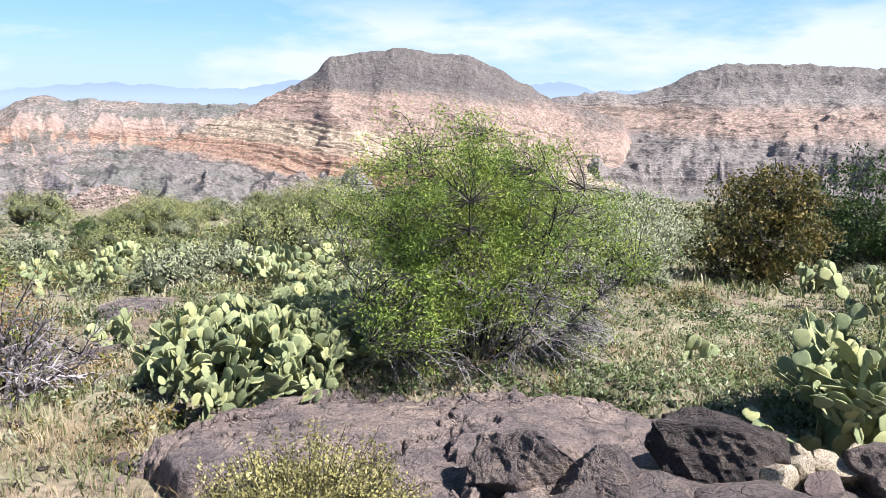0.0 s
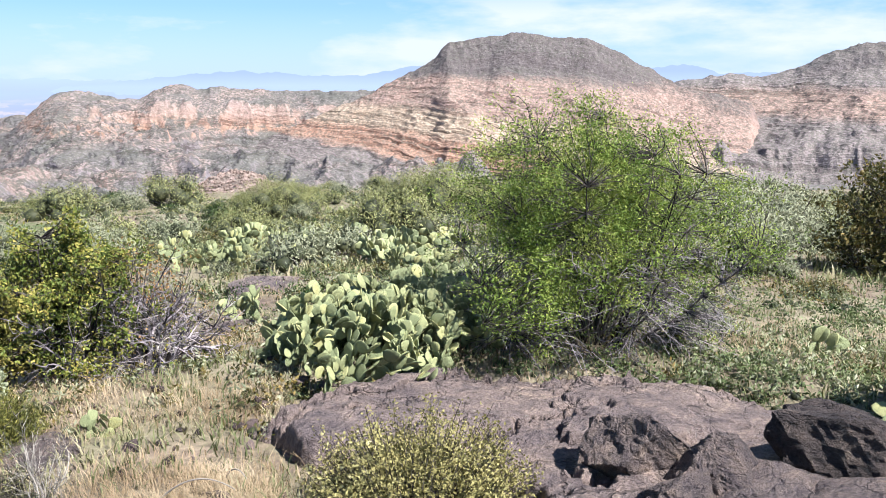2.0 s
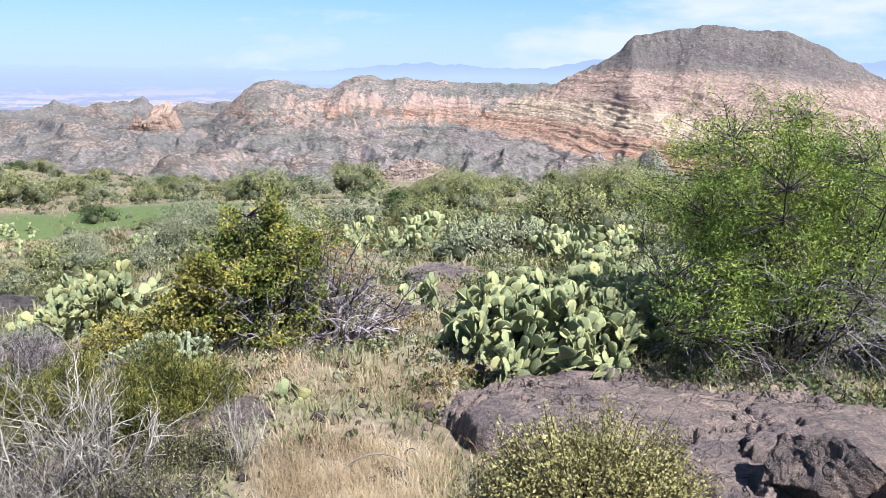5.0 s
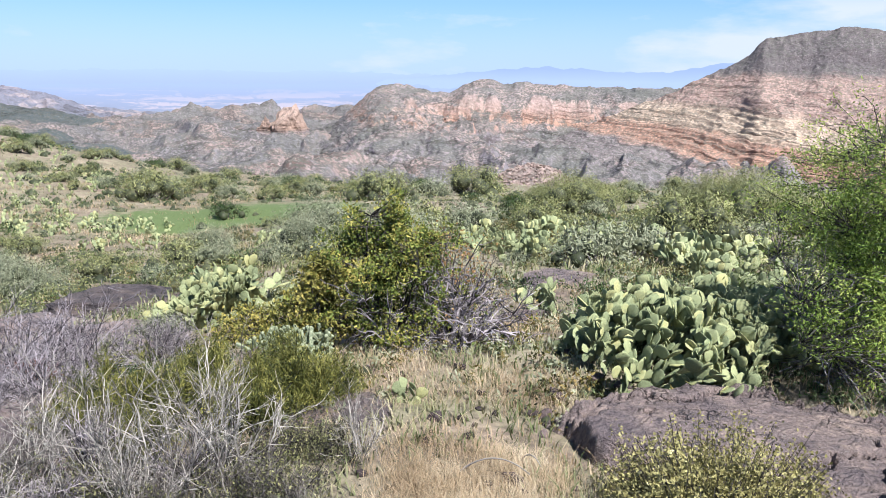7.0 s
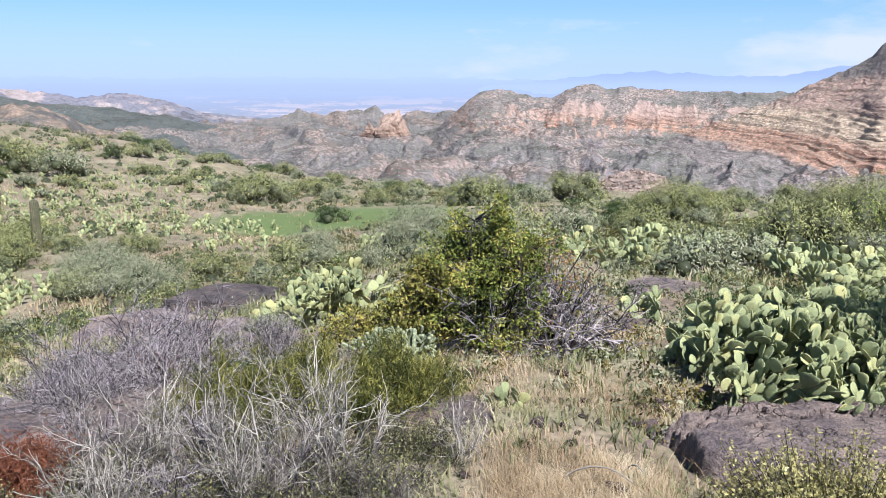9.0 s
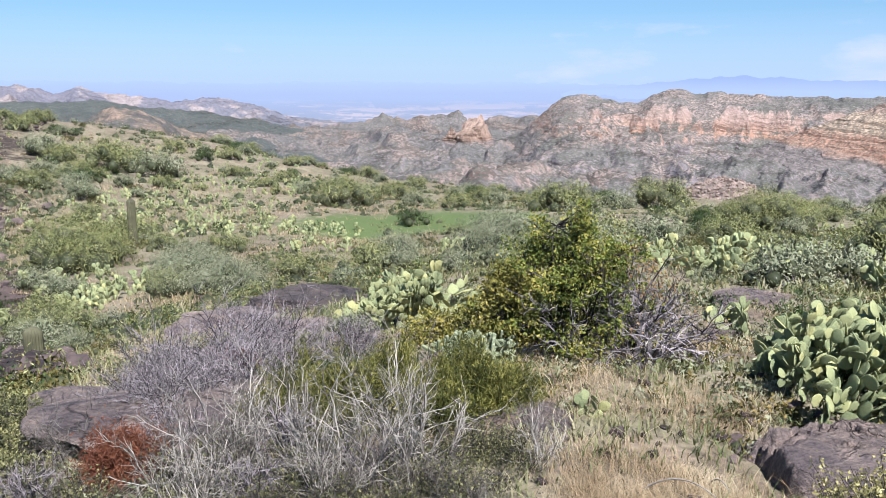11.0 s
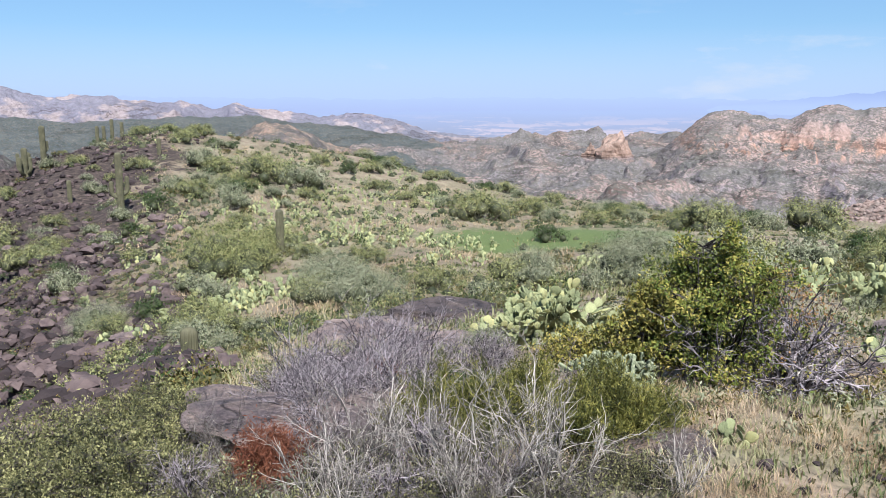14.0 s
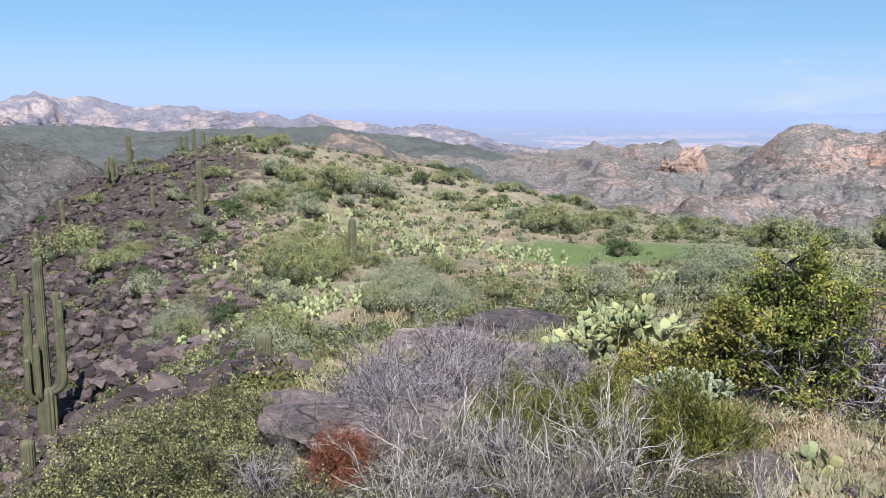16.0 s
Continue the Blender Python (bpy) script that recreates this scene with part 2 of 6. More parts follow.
def ground_material():
    """Desert soil near by, scrub on the far slopes."""
    n = Nodes("desert_ground")
    v = n.coords()
    fine, mid, big = n.noise(v, 14, 6, 0.65), n.noise(v, 1.3, 5, 0.6), n.noise(v, 0.11, 4)
    soil = n.ramp(n.math("MULTIPLY_ADD", fine, 0.5, n.math("MULTIPLY", mid, 0.5)),
                  [(0.34, (0.085, 0.063, 0.050)), (0.5, (0.205, 0.150, 0.115)), (0.66, (0.350, 0.265, 0.205))])
    litter = n.ramp(n.math("MULTIPLY_ADD", mid, 0.6, n.math("MULTIPLY", big, 0.4)), [(0.42, (0, 0, 0)), (0.58, (1, 1, 1))])
    grassy = n.ramp(fine, [(0.35, (0.082, 0.090, 0.041)), (0.65, (0.221, 0.221, 0.115))])
    col = n.mix(n.math("MULTIPLY", litter, 0.55), soil, grassy)
    # low growth and its bare patches
    tuft = n.ramp(n.noise(v, 0.9, 6, 0.72), [(0.44, (0, 0, 0)), (0.54, (1, 1, 1))])
    col = n.mix(n.math("MULTIPLY", tuft, 0.45), col, n.ramp(fine, [(0.35, (0.045, 0.045, 0.025)), (0.65, (0.139, 0.135, 0.070))]))
    dry = n.ramp(n.noise(v, 0.45, 6, 0.7), [(0.49, (0, 0, 0)), (0.60, (1, 1, 1))])
    col = n.mix(n.math("MULTIPLY", dry, 0.55), col, n.ramp(fine, [(0.3, (0.213, 0.172, 0.115)), (0.7, (0.426, 0.361, 0.254))]))
    # the steep flank: dark rock between the bushes
    xyz = n.add("ShaderNodeSeparateXYZ", {0: v})
    side = n.math("MULTIPLY_ADD", xyz.outputs[0], -0.08, n.math("MULTIPLY_ADD", xyz.outputs[1], -0.064, 0.0))
    steep = n.ramp(n.math("ADD", side, n.math("ADD", n.math("MULTIPLY_ADD", mid, 2.4, -1.2), n.math("MULTIPLY_ADD", big, 2.6, -1.3))), [(0.3, (0, 0, 0)), (0.7, (1, 1, 1))])
    stone = n.ramp(n.noise(v, 2.4, 7, 0.72), [(0.40, (0.018, 0.015, 0.015)), (0.54, (0.053, 0.039, 0.036)), (0.72, (0.148, 0.111, 0.090))])
    col = n.mix(n.math("MULTIPLY", steep, 0.92), col, stone)
    # meadow of fresh grass
    c = n.add("ShaderNodeTexCoord").outputs["Object"]
    off = n.add("ShaderNodeVectorMath", {0: c, 1: (14.0, -51.0, 0.0)}, operation="ADD").outputs[0]
    sq = n.add("ShaderNodeVectorMath", {0: off, 1: (0.10, 0.14, 0.0)}, operation="MULTIPLY").outputs[0]
    d = n.add("ShaderNodeVectorMath", {0: sq}, operation="LENGTH").outputs["Value"]
    lawn = n.ramp(n.math("ADD", d, n.math("MULTIPLY_ADD", mid, 0.8, -0.4)), [(0.75, (1, 1, 1)), (1.0, (0, 0, 0))])
    col = n.mix(lawn, col, n.ramp(fine, [(0.3, (0.06, 0.085, 0.03)), (0.7, (0.14, 0.17, 0.065))]))
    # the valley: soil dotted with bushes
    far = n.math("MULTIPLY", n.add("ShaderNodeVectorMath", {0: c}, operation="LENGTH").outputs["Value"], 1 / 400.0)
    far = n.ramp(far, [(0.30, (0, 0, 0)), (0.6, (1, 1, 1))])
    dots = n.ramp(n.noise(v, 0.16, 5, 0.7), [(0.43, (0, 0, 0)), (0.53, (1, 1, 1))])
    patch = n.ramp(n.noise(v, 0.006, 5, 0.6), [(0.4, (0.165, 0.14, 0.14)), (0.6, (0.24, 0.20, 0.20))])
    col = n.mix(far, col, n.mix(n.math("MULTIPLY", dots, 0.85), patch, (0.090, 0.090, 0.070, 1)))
    return n.surface(col, 0.95, n.bump(n.math("MULTIPLY_ADD", fine, 0.4, mid), 0.6, 0.05), 0.1)


def strata_material(name, bands, low, high, dip=(0.0, 0.0), scrub=0.8, flow=26.0, talus=0.0, bare=None):
    """Layered cliffs: bands of colour by height between low and high, dipping, with scrub where it is less steep."""
    n = Nodes(name)
    c = n.add("ShaderNodeTexCoord").outputs["Object"]
    xyz = n.add("ShaderNodeSeparateXYZ", {0: c})
    wob = n.noise(c, 0.008, 6, 0.62)
    # the beds dip towards +x, the more the deeper they lie
    deep = n.add("ShaderNodeMapRange", {"Value": xyz.outputs[2], "From Min": 40.0, "From Max": -120.0}).outputs[0]
    tilt = n.math("MULTIPLY", n.math("MULTIPLY_ADD", xyz.outputs[0], dip[0], -dip[0] * dip[1]), deep)
    z = n.math("ADD", n.math("ADD", xyz.outputs[2], tilt), n.math("MULTIPLY_ADD", wob, flow * 2, -flow))
    h = n.add("ShaderNodeMapRange", {"Value": z, "From Min": low, "From Max": high}).outputs[0]
    col = n.ramp(h, bands)
    # thin beds; their dark lines also paint the shadow under ledges
    bed = n.add("ShaderNodeCombineXYZ", {0: n.math("MULTIPLY", xyz.outputs[0], 0.003), 1: n.math("MULTIPLY", xyz.outputs[1], 0.003), 2: n.math("MULTIPLY", z, 0.14)}).outputs[0]
    beds = n.noise(bed, 1.0, 3, 0.6)
    slope = n.add("ShaderNodeSeparateXYZ", {0: n.add("ShaderNodeNewGeometry").outputs["Normal"]}).outputs[2]
    if talus:
        debris = n.ramp(n.math("ADD", slope, n.math("MULTIPLY_ADD", wob, 0.5, -0.25)), [(0.66, (0, 0, 0)), (0.84, (1, 1, 1))])
        col = n.mix(n.math("MULTIPLY", debris, talus), col, n.ramp(n.noise(c, 0.009, 6, 0.6), [(0.38, (0.13, 0.127, 0.118)), (0.5, (0.205, 0.176, 0.174)), (0.60, (0.34, 0.255, 0.225))]))
    if bare:
        col = n.mix(n.ramp(n.noise(n.coords(1.0, (0.006, 0.006, 0.012)), 1.0, 6, 0.62), [(0.50, (0, 0, 0)), (0.57, (1, 1, 1))]), col, (*bare, 1))
    clear = n.ramp(h, [(0.62, (0.8, 0.8, 0.8)), (0.74, (0.0, 0.0, 0.0))])
    clear = n.math("MULTIPLY", clear, n.ramp(n.noise(n.coords(1.0, (0.006, 0.006, 0.02)), 1.0, 4, 0.6), [(0.38, (0.4, 0.4, 0.4)), (0.56, (1, 1, 1))]))
    # bed lines darkened in the colour, as ledge shadows
    col = n.mix(clear, col, n.ramp(beds, [(0.405, (0.26, 0.22, 0.21)), (0.435, (0.92, 0.9, 0.9)), (0.62, (1.0, 1.0, 1.0))]), "MULTIPLY")
    streak = n.noise(n.coords(1.0, (0.05, 0.05, 0.012)), 1.0, 6, 0.7)
    col = n.mix(0.3, col, n.ramp(streak, [(0.38, (0.451, 0.410, 0.394)), (0.52, (1, 1, 1))]), "MULTIPLY")
    blotch = n.noise(c, 0.035, 6, 0.7)
    col = n.mix(0.45, col, n.ramp(blotch, [(0.36, (0.5, 0.48, 0.48)), (0.48, (0.95, 0.94, 0.93)), (0.62, (1, 1, 1))]), "MULTIPLY")
    flat = n.ramp(slope, [(0.5, (0, 0, 0)), (0.78, (1, 1, 1))])
    dots = n.ramp(n.noise(c, 0.16, 5, 0.7), [(0.44, (0, 0, 0)), (0.53, (1, 1, 1))])
    green = n.ramp(n.noise(c, 0.012, 4), [(0.4, (0.070, 0.070, 0.057)), (0.6, (0.107, 0.102, 0.082))])
    col = n.mix(n.math("MULTIPLY", n.math("MULTIPLY", dots, n.math("MULTIPLY_ADD", flat, 0.75, 0.25)), scrub), col, green)
    pale = n.ramp(n.noise(c, 0.21, 4, 0.7), [(0.56, (0, 0, 0)), (0.62, (1, 1, 1))])
    col = n.mix(n.math("MULTIPLY", pale, 0.45 * scrub), col, n.mix(0.5, col, (0.50, 0.43, 0.38, 1)))
    rocky = n.math("MULTIPLY_ADD", n.noise(c, 0.07, 6, 0.6), 1.4, n.math("MULTIPLY", beds, n.math("MULTIPLY_ADD", clear, 1.6, 0.2)))
    return n.surface(col, 0.95, n.bump(rocky, 0.7, 9.0), 0.1)


M_PAD, M_SAGUARO, M_BASALT, M_PALE, M_RUST, M_GROUND = pad_material(), saguaro_material(), basalt_material("basalt", 1.0), pale_rock_material(), red_rock_material(), ground_material()
M_SLAB = basalt_material("outcrop_basalt", 1.1, 0.08)
M_VARNISH = basalt_material("dark_varnished_basalt", 0.45)
M_GREYROCK = basalt_material("grey_basalt", 1.0)


# ---- terrain height ----
def lattice(ix, iy, seed):
    h = (ix.astype(np.int64) * 374761393 + iy.astype(np.int64) * 668265263 + seed * 974711) & 0x7FFFFFFF
    h = ((h ^ (h >> 13)) * 1274126177) & 0x7FFFFFFF
    return ((h ^ (h >> 16)) & 0xFFFF) / 32767.5 - 1.0


def noise2(x, y, seed=0):
    """Smooth value noise from -1 to 1, one cell per unit."""
    x, y = np.asarray(x, float), np.asarray(y, float)
    ix, iy = np.floor(x), np.floor(y)
    fx, fy = x - ix, y - iy
    fx, fy = fx * fx * fx * (fx * (6 * fx - 15) + 10), fy * fy * fy * (fy * (6 * fy - 15) + 10)
    a, b = lattice(ix, iy, seed), lattice(ix + 1, iy, seed)
    c, d = lattice(ix, iy + 1, seed), lattice(ix + 1, iy + 1, seed)
    return (a + (b - a) * fx) * (1 - fy) + (c + (d - c) * fx) * fy


def fbm(x, y, seed=0, octaves=4, gain=0.5):
    total, amp = 0.0, 1.0
    for k in range(octaves):
        total = total + amp * noise2(x * 2.03 ** k + 7.1 * k, y * 2.03 ** k - 3.7 * k, seed + k)
        amp *= gain
    return total


def ridged(x, y, seed=0, octaves=4, gain=0.5):
    total, amp = 0.0, 1.0
    for k in range(octaves):
        total = total + amp * (1 - 2 * np.abs(noise2(x * 2.1 ** k, y * 2.1 ** k, seed + 31 * k)))
        amp *= gain
    return total


# the hilltop: its height along eight bearings (degrees, left is positive), at rising ranges; a crest lies at 42 degrees, a steep flank past 50
RANGES = (0, 6, 10, 17, 30, 50, 80, 110, 150, 300)
HILL = {
    -60: (0.35, 0.00, -0.65, -1.5, -2.9, -4.8, -7.5, -12.0, -22, -66),
    -12: (0.35, -0.10, -0.70, -1.6, -3.1, -5.3, -8.6, -13.0, -24, -68),
    6: (0.35, -0.25, -0.90, -1.9, -3.6, -6.0, -9.0, -12.8, -24, -68),
    18: (0.35, -0.40, -1.20, -2.4, -4.6, -6.8, -8.6, -10.0, -18, -64),
    30: (0.35, -0.50, -1.50, -2.9, -5.2, -6.7, -6.6, -5.0, -10, -60),
    42: (0.35, -0.60, -1.80, -3.5, -5.9, -6.9, -5.0, -1.4, -6, -58),
    50: (0.35, -0.80, -2.40, -4.6, -7.4, -9.0, -7.2, -4.6, -16, -70),
    60: (0.35, -1.30, -3.30, -6.6, -10.5, -12.5, -13.5, -18.0, -36, -92),
}
VALLEY_R = (300, 500, 900, 1400, 2000, 3000, 4900)
VALLEY_Z = (-66, -100, -142, -190, -205, -190, -150)


def ground_z(x, y):
    """Height of the ground, for arrays or single numbers."""
    x, y = np.asarray(x, float), np.asarray(y, float)
    r = np.hypot(x, y)
    az = np.degrees(np.arctan2(-x, y))
    az = np.clip(np.where(az > 60, 120 - az, az), -60, 60)
    keys = sorted(HILL)
    s = np.log1p(np.minimum(r, 300))
    cols = np.array([np.interp(s, np.log1p(RANGES), HILL[k]) for k in keys])
    w = np.array([np.interp(az, keys, np.eye(len(keys))[i]) for i in range(len(keys))])
    near = (cols * w).sum(0)
    z = near + np.where(r > 300, np.interp(r, VALLEY_R, VALLEY_Z) + 66, 0)
    z = z + 0.035 * fbm(x / 0.7, y / 0.7, 3, 3) * np.clip(r / 4, 0, 1) + 0.10 * noise2(x / 3.1, y / 3.1, 9) * np.clip((r - 4) / 8, 0, 1)
    z = z - 0.42 * np.exp(-((az + 36) / 29) ** 4 - ((r - 4.7) / 1.25) ** 4)
    z = z + 0.45 * fbm(x / 14, y / 14, 5, 3) * np.clip((r - 15) / 60, 0, 1)
    rough = np.clip((az - 43) / 8, 0, 1) * np.clip((r - 9) / 10, 0, 1) * np.clip((260 - r) / 100, 0, 1)
    z = z + rough * (0.35 * fbm(x / 2.2, y / 2.2, 11, 3) + 0.8 * ridged(x / 9, y / 9, 12, 2))
    return z + 14 * ridged(x / 210, y / 210, 21, 4) * np.clip((r - 350) / 500, 0, 1) * np.clip((3200 - r) / 800, 0.2, 1)


def place(bearing, distance):
    """A point of the ground from its bearing in degrees (left is positive) and its distance."""
    a = math.radians(bearing)
    x, y = -distance * math.sin(a), distance * math.cos(a)
    return x, y, float(ground_z(x, y))


# ---- mesh helpers ----
def mesh_of(name, verts, faces, material=None, smooth=False):
    """A mesh from arrays: verts (n, 3), faces (m, 3 or 4), or a list of such face arrays."""
    verts = np.asarray(verts, np.float32).reshape(-1, 3)
    groups = [np.asarray(f, np.int32) for f in (faces if isinstance(faces, list) else [faces])]
    groups = [g for g in groups if len(g)]
    me = bpy.data.meshes.new(name)
    me.vertices.add(len(verts))
    me.vertices.foreach_set("co", verts.ravel())
    idx = np.concatenate([g.ravel() for g in groups])
    sizes = np.concatenate([np.full(len(g), g.shape[1], np.int32) for g in groups])
    me.loops.add(len(idx))
    me.loops.foreach_set("vertex_index", idx)
    me.polygons.add(len(sizes))
    me.polygons.foreach_set("loop_start", np.concatenate([[0], np.cumsum(sizes)[:-1]]).astype(np.int32))
    me.polygons.foreach_set("use_smooth", np.full(len(sizes), smooth))
    me.update(calc_edges=True)
    me.validate()
    if material:
        me.materials.append(material)
    return me


def join(pieces):
    """Joins (verts, faces) pairs whose faces all have as many corners."""
    vs, fs, n = [], [], 0
    for v, f in pieces:
        v = np.asarray(v).reshape(-1, 3)
        vs.append(v)
        fs.append(np.asarray(f) + n)
        n += len(v)
    return np.concatenate(vs), np.concatenate(fs)


def part(name, mesh, parent, label=""):
    ob = new(name, mesh)
    ob.parent = parent
    return tagged(ob, label)


def holder(name, m, label, category, group=""):
    """An Empty at a thing's base, which parents its parts."""
    ob = new(name)
    ob.empty_display_size = 0.1
    ob.matrix_basis = m
    return tagged(ob, label, category, group)


def grid_faces(rows, cols, closed=False):
    i, j = np.meshgrid(np.arange(rows - 1), np.arange(cols if closed else cols - 1), indexing="ij")
    k = (j + 1) % cols
    return np.stack([i * cols + j, i * cols + k, (i + 1) * cols + k, (i + 1) * cols + j], -1).reshape(-1, 4)


def unit(v):
    return v / np.maximum(np.linalg.norm(v, axis=-1, keepdims=True), 1e-9)


def tubes(paths, r0, r1, sides=3):
    """Thin tapering rods along many paths, an array (n, s, 3)."""
    n, s, _ = paths.shape
    tan = unit(np.gradient(paths, axis=1))
    ref = np.where(np.abs(tan[..., 2:3]) > 0.9, np.array([1.0, 0, 0]), np.array([0, 0, 1.0]))
    a = unit(np.cross(tan, ref))
    b = np.cross(tan, a)
    t = np.linspace(0, 1, s)
    rad = (np.reshape(r0, (-1, 1)) * (1 - t) + np.reshape(r1, (-1, 1)) * t)[..., None, None] * np.ones((n, s, 1, 1))
    ang = np.arange(sides) * 2 * np.pi / sides
    ring = a[:, :, None] * np.cos(ang)[:, None] + b[:, :, None] * np.sin(ang)[:, None]
    verts = (paths[:, :, None] + ring * rad).reshape(-1, 3)
    f = grid_faces(s, sides, True)
    faces = (f[None] + (np.arange(n) * s * sides)[:, None, None]).reshape(-1, 4)
    return verts, faces


def grow(rng, starts, ways, lengths, steps, wobble=0.25, lift=0.0):
    """Wandering paths from starts along ways."""
    n = len(starts)
    p, w = starts.copy(), unit(ways)
    out = [p]
    for _ in range(steps):
        w = unit(w + rng.normal(0, wobble, (n, 3)) + np.array([0, 0, lift]))
        p = p + w * (lengths / steps)[:, None]
        out.append(p)
    return np.stack(out, 1)


def side_shoots(rng, paths, per, length, spread, lo=0.25, steps=3, wobble=0.25, lift=0.0):
    """Shoots that branch off paths."""
    n, s, _ = paths.shape
    k = np.repeat(np.arange(n), per)
    u = rng.uniform(lo, 1.0, len(k)) * (s - 1)
    i = np.minimum(u.astype(int), s - 2)
    f = (u - i)[:, None]
    start = paths[k, i] * (1 - f) + paths[k, i + 1] * f
    way = unit(paths[k, i + 1] - paths[k, i]) + rng.normal(0, spread, (len(k), 3))
    return grow(rng, start, way, length * rng.uniform(0.5, 1.2, len(k)), steps, wobble, lift)


def leaves(rng, at, length, width, up=0.0, out=None):
    """Small pointed leaves, two triangles each, folded a little along the rib."""
    n = len(at)
    d = unit(rng.normal(0, 1, (n, 3)) + np.array([0, 0, up]))
    s = unit(np.cross(d, unit(rng.normal(0, 1, (n, 3)))))
    nor = np.cross(d, s)
    ln = (length * rng.uniform(0.6, 1.3, n))[:, None]
    wd = (width * rng.uniform(0.7, 1.2, n))[:, None]
    if out is not None:
        flip = -np.sign(np.sum(nor * out, 1, keepdims=True) + 1e-9)
        s, nor = s * flip, nor * flip
    v = np.stack([at, at + d * ln * 0.5 + s * wd * 0.5 + nor * wd * 0.15, at + d * ln, at + d * ln * 0.5 - s * wd * 0.5 + nor * wd * 0.15], 1)
    f = np.array([[0, 1, 2], [0, 2, 3]])[None] + (np.arange(n) * 4)[:, None, None]
    return v.reshape(-1, 3), f.reshape(-1, 3)


def soften(me, normals):
    """Leaves of a crown shade by the crown's roundness."""
    true = np.zeros(len(me.vertices) * 3)
    me.vertices.foreach_get("normal", true)
    true = true.reshape(-1, 3)
    true = true * np.where((true * normals).sum(1, keepdims=True) < 0, -1.0, 1.0)
    me.normals_split_custom_set_from_vertices(unit(unit(normals) * 0.8 + true).tolist())
    return me


def along(rng, paths, n, lo=0.3, jitter=0.03):
    """n points strewn along paths."""
    k = rng.integers(0, len(paths), n)
    s = paths.shape[1]
    u = rng.uniform(lo, 1.0, n) * (s - 1)
    i = np.minimum(u.astype(int), s - 2)
    f = (u - i)[:, None]
    return paths[k, i] * (1 - f) + paths[k, i + 1] * f + rng.normal(0, jitter, (n, 3))


def shrub_meshes(name, seed, height, width, stems, shoots, twigs, leaf_n, leaf, twig_mat, leaf_mat, thick=0.012, wobble=0.22, lift=0.06, spread=0.55, low=0.2, leaf_lo=0.3, steps=(6, 4, 3), leaf_from=0.0):
    """Branches and leaves of a shrub as meshes, its base at the origin."""
    rng = np.random.default_rng(seed)
    a = rng.uniform(0, 2 * np.pi, stems)
    tilt = np.sqrt(rng.uniform(0.02, 1, stems))
    way = np.stack([np.cos(a) * tilt * width, np.sin(a) * tilt * width, height * 1.75 * (1.05 - 0.75 * tilt)], 1)
    length = np.linalg.norm(way, axis=1) * rng.uniform(0.55, 1.0, stems) * 0.62
    start = np.stack([np.cos(a), np.sin(a), 0 * a], 1) * (0.12 * width * rng.uniform(0, 1, stems))[:, None] - np.array([0, 0, 0.06])
    p1 = grow(rng, start, way, length, steps[0], wobble * 0.7, lift)
    p2 = side_shoots(rng, p1, shoots, 0.36 * max(height, width * 0.6), spread, low, steps[1], wobble, lift)
    p3 = side_shoots(rng, p2, twigs, 0.17 * max(height, width * 0.6), spread * 1.1, 0.2, steps[2], wobble, lift)
    for p in (p1, p2, p3):
        p[..., 2] = np.maximum(p[..., 2], -0.05)
    main = mesh_of(name + "_stem", *tubes(p1, thick, thick * 0.45), twig_mat)
    rods = [tubes(p2, thick * 0.5, thick * 0.22), tubes(p3, thick * 0.26, thick * 0.12)]
    if steps[2] == 1:
        main, rods = None, [tubes(p1, thick, thick * 0.45)] + rods
    fine = mesh_of(name + "_twig", *join(rods), twig_mat)
    crown = None
    if leaf_n:
        n2 = int(leaf_n * 0.3)
        pts = np.concatenate([along(rng, p2, n2, leaf_lo, 0.02), along(rng, p3, leaf_n - n2, leaf_lo * 0.6, 0.02)])
        pts = pts[pts[:, 2] > 0.02 + leaf_from * rng.uniform(0.3, 1.3, len(pts))]
        crown = mesh_of(name + "_foliage", *leaves(rng, pts, leaf[0], leaf[1], 0.4), leaf_mat)
    return main, fine, crown


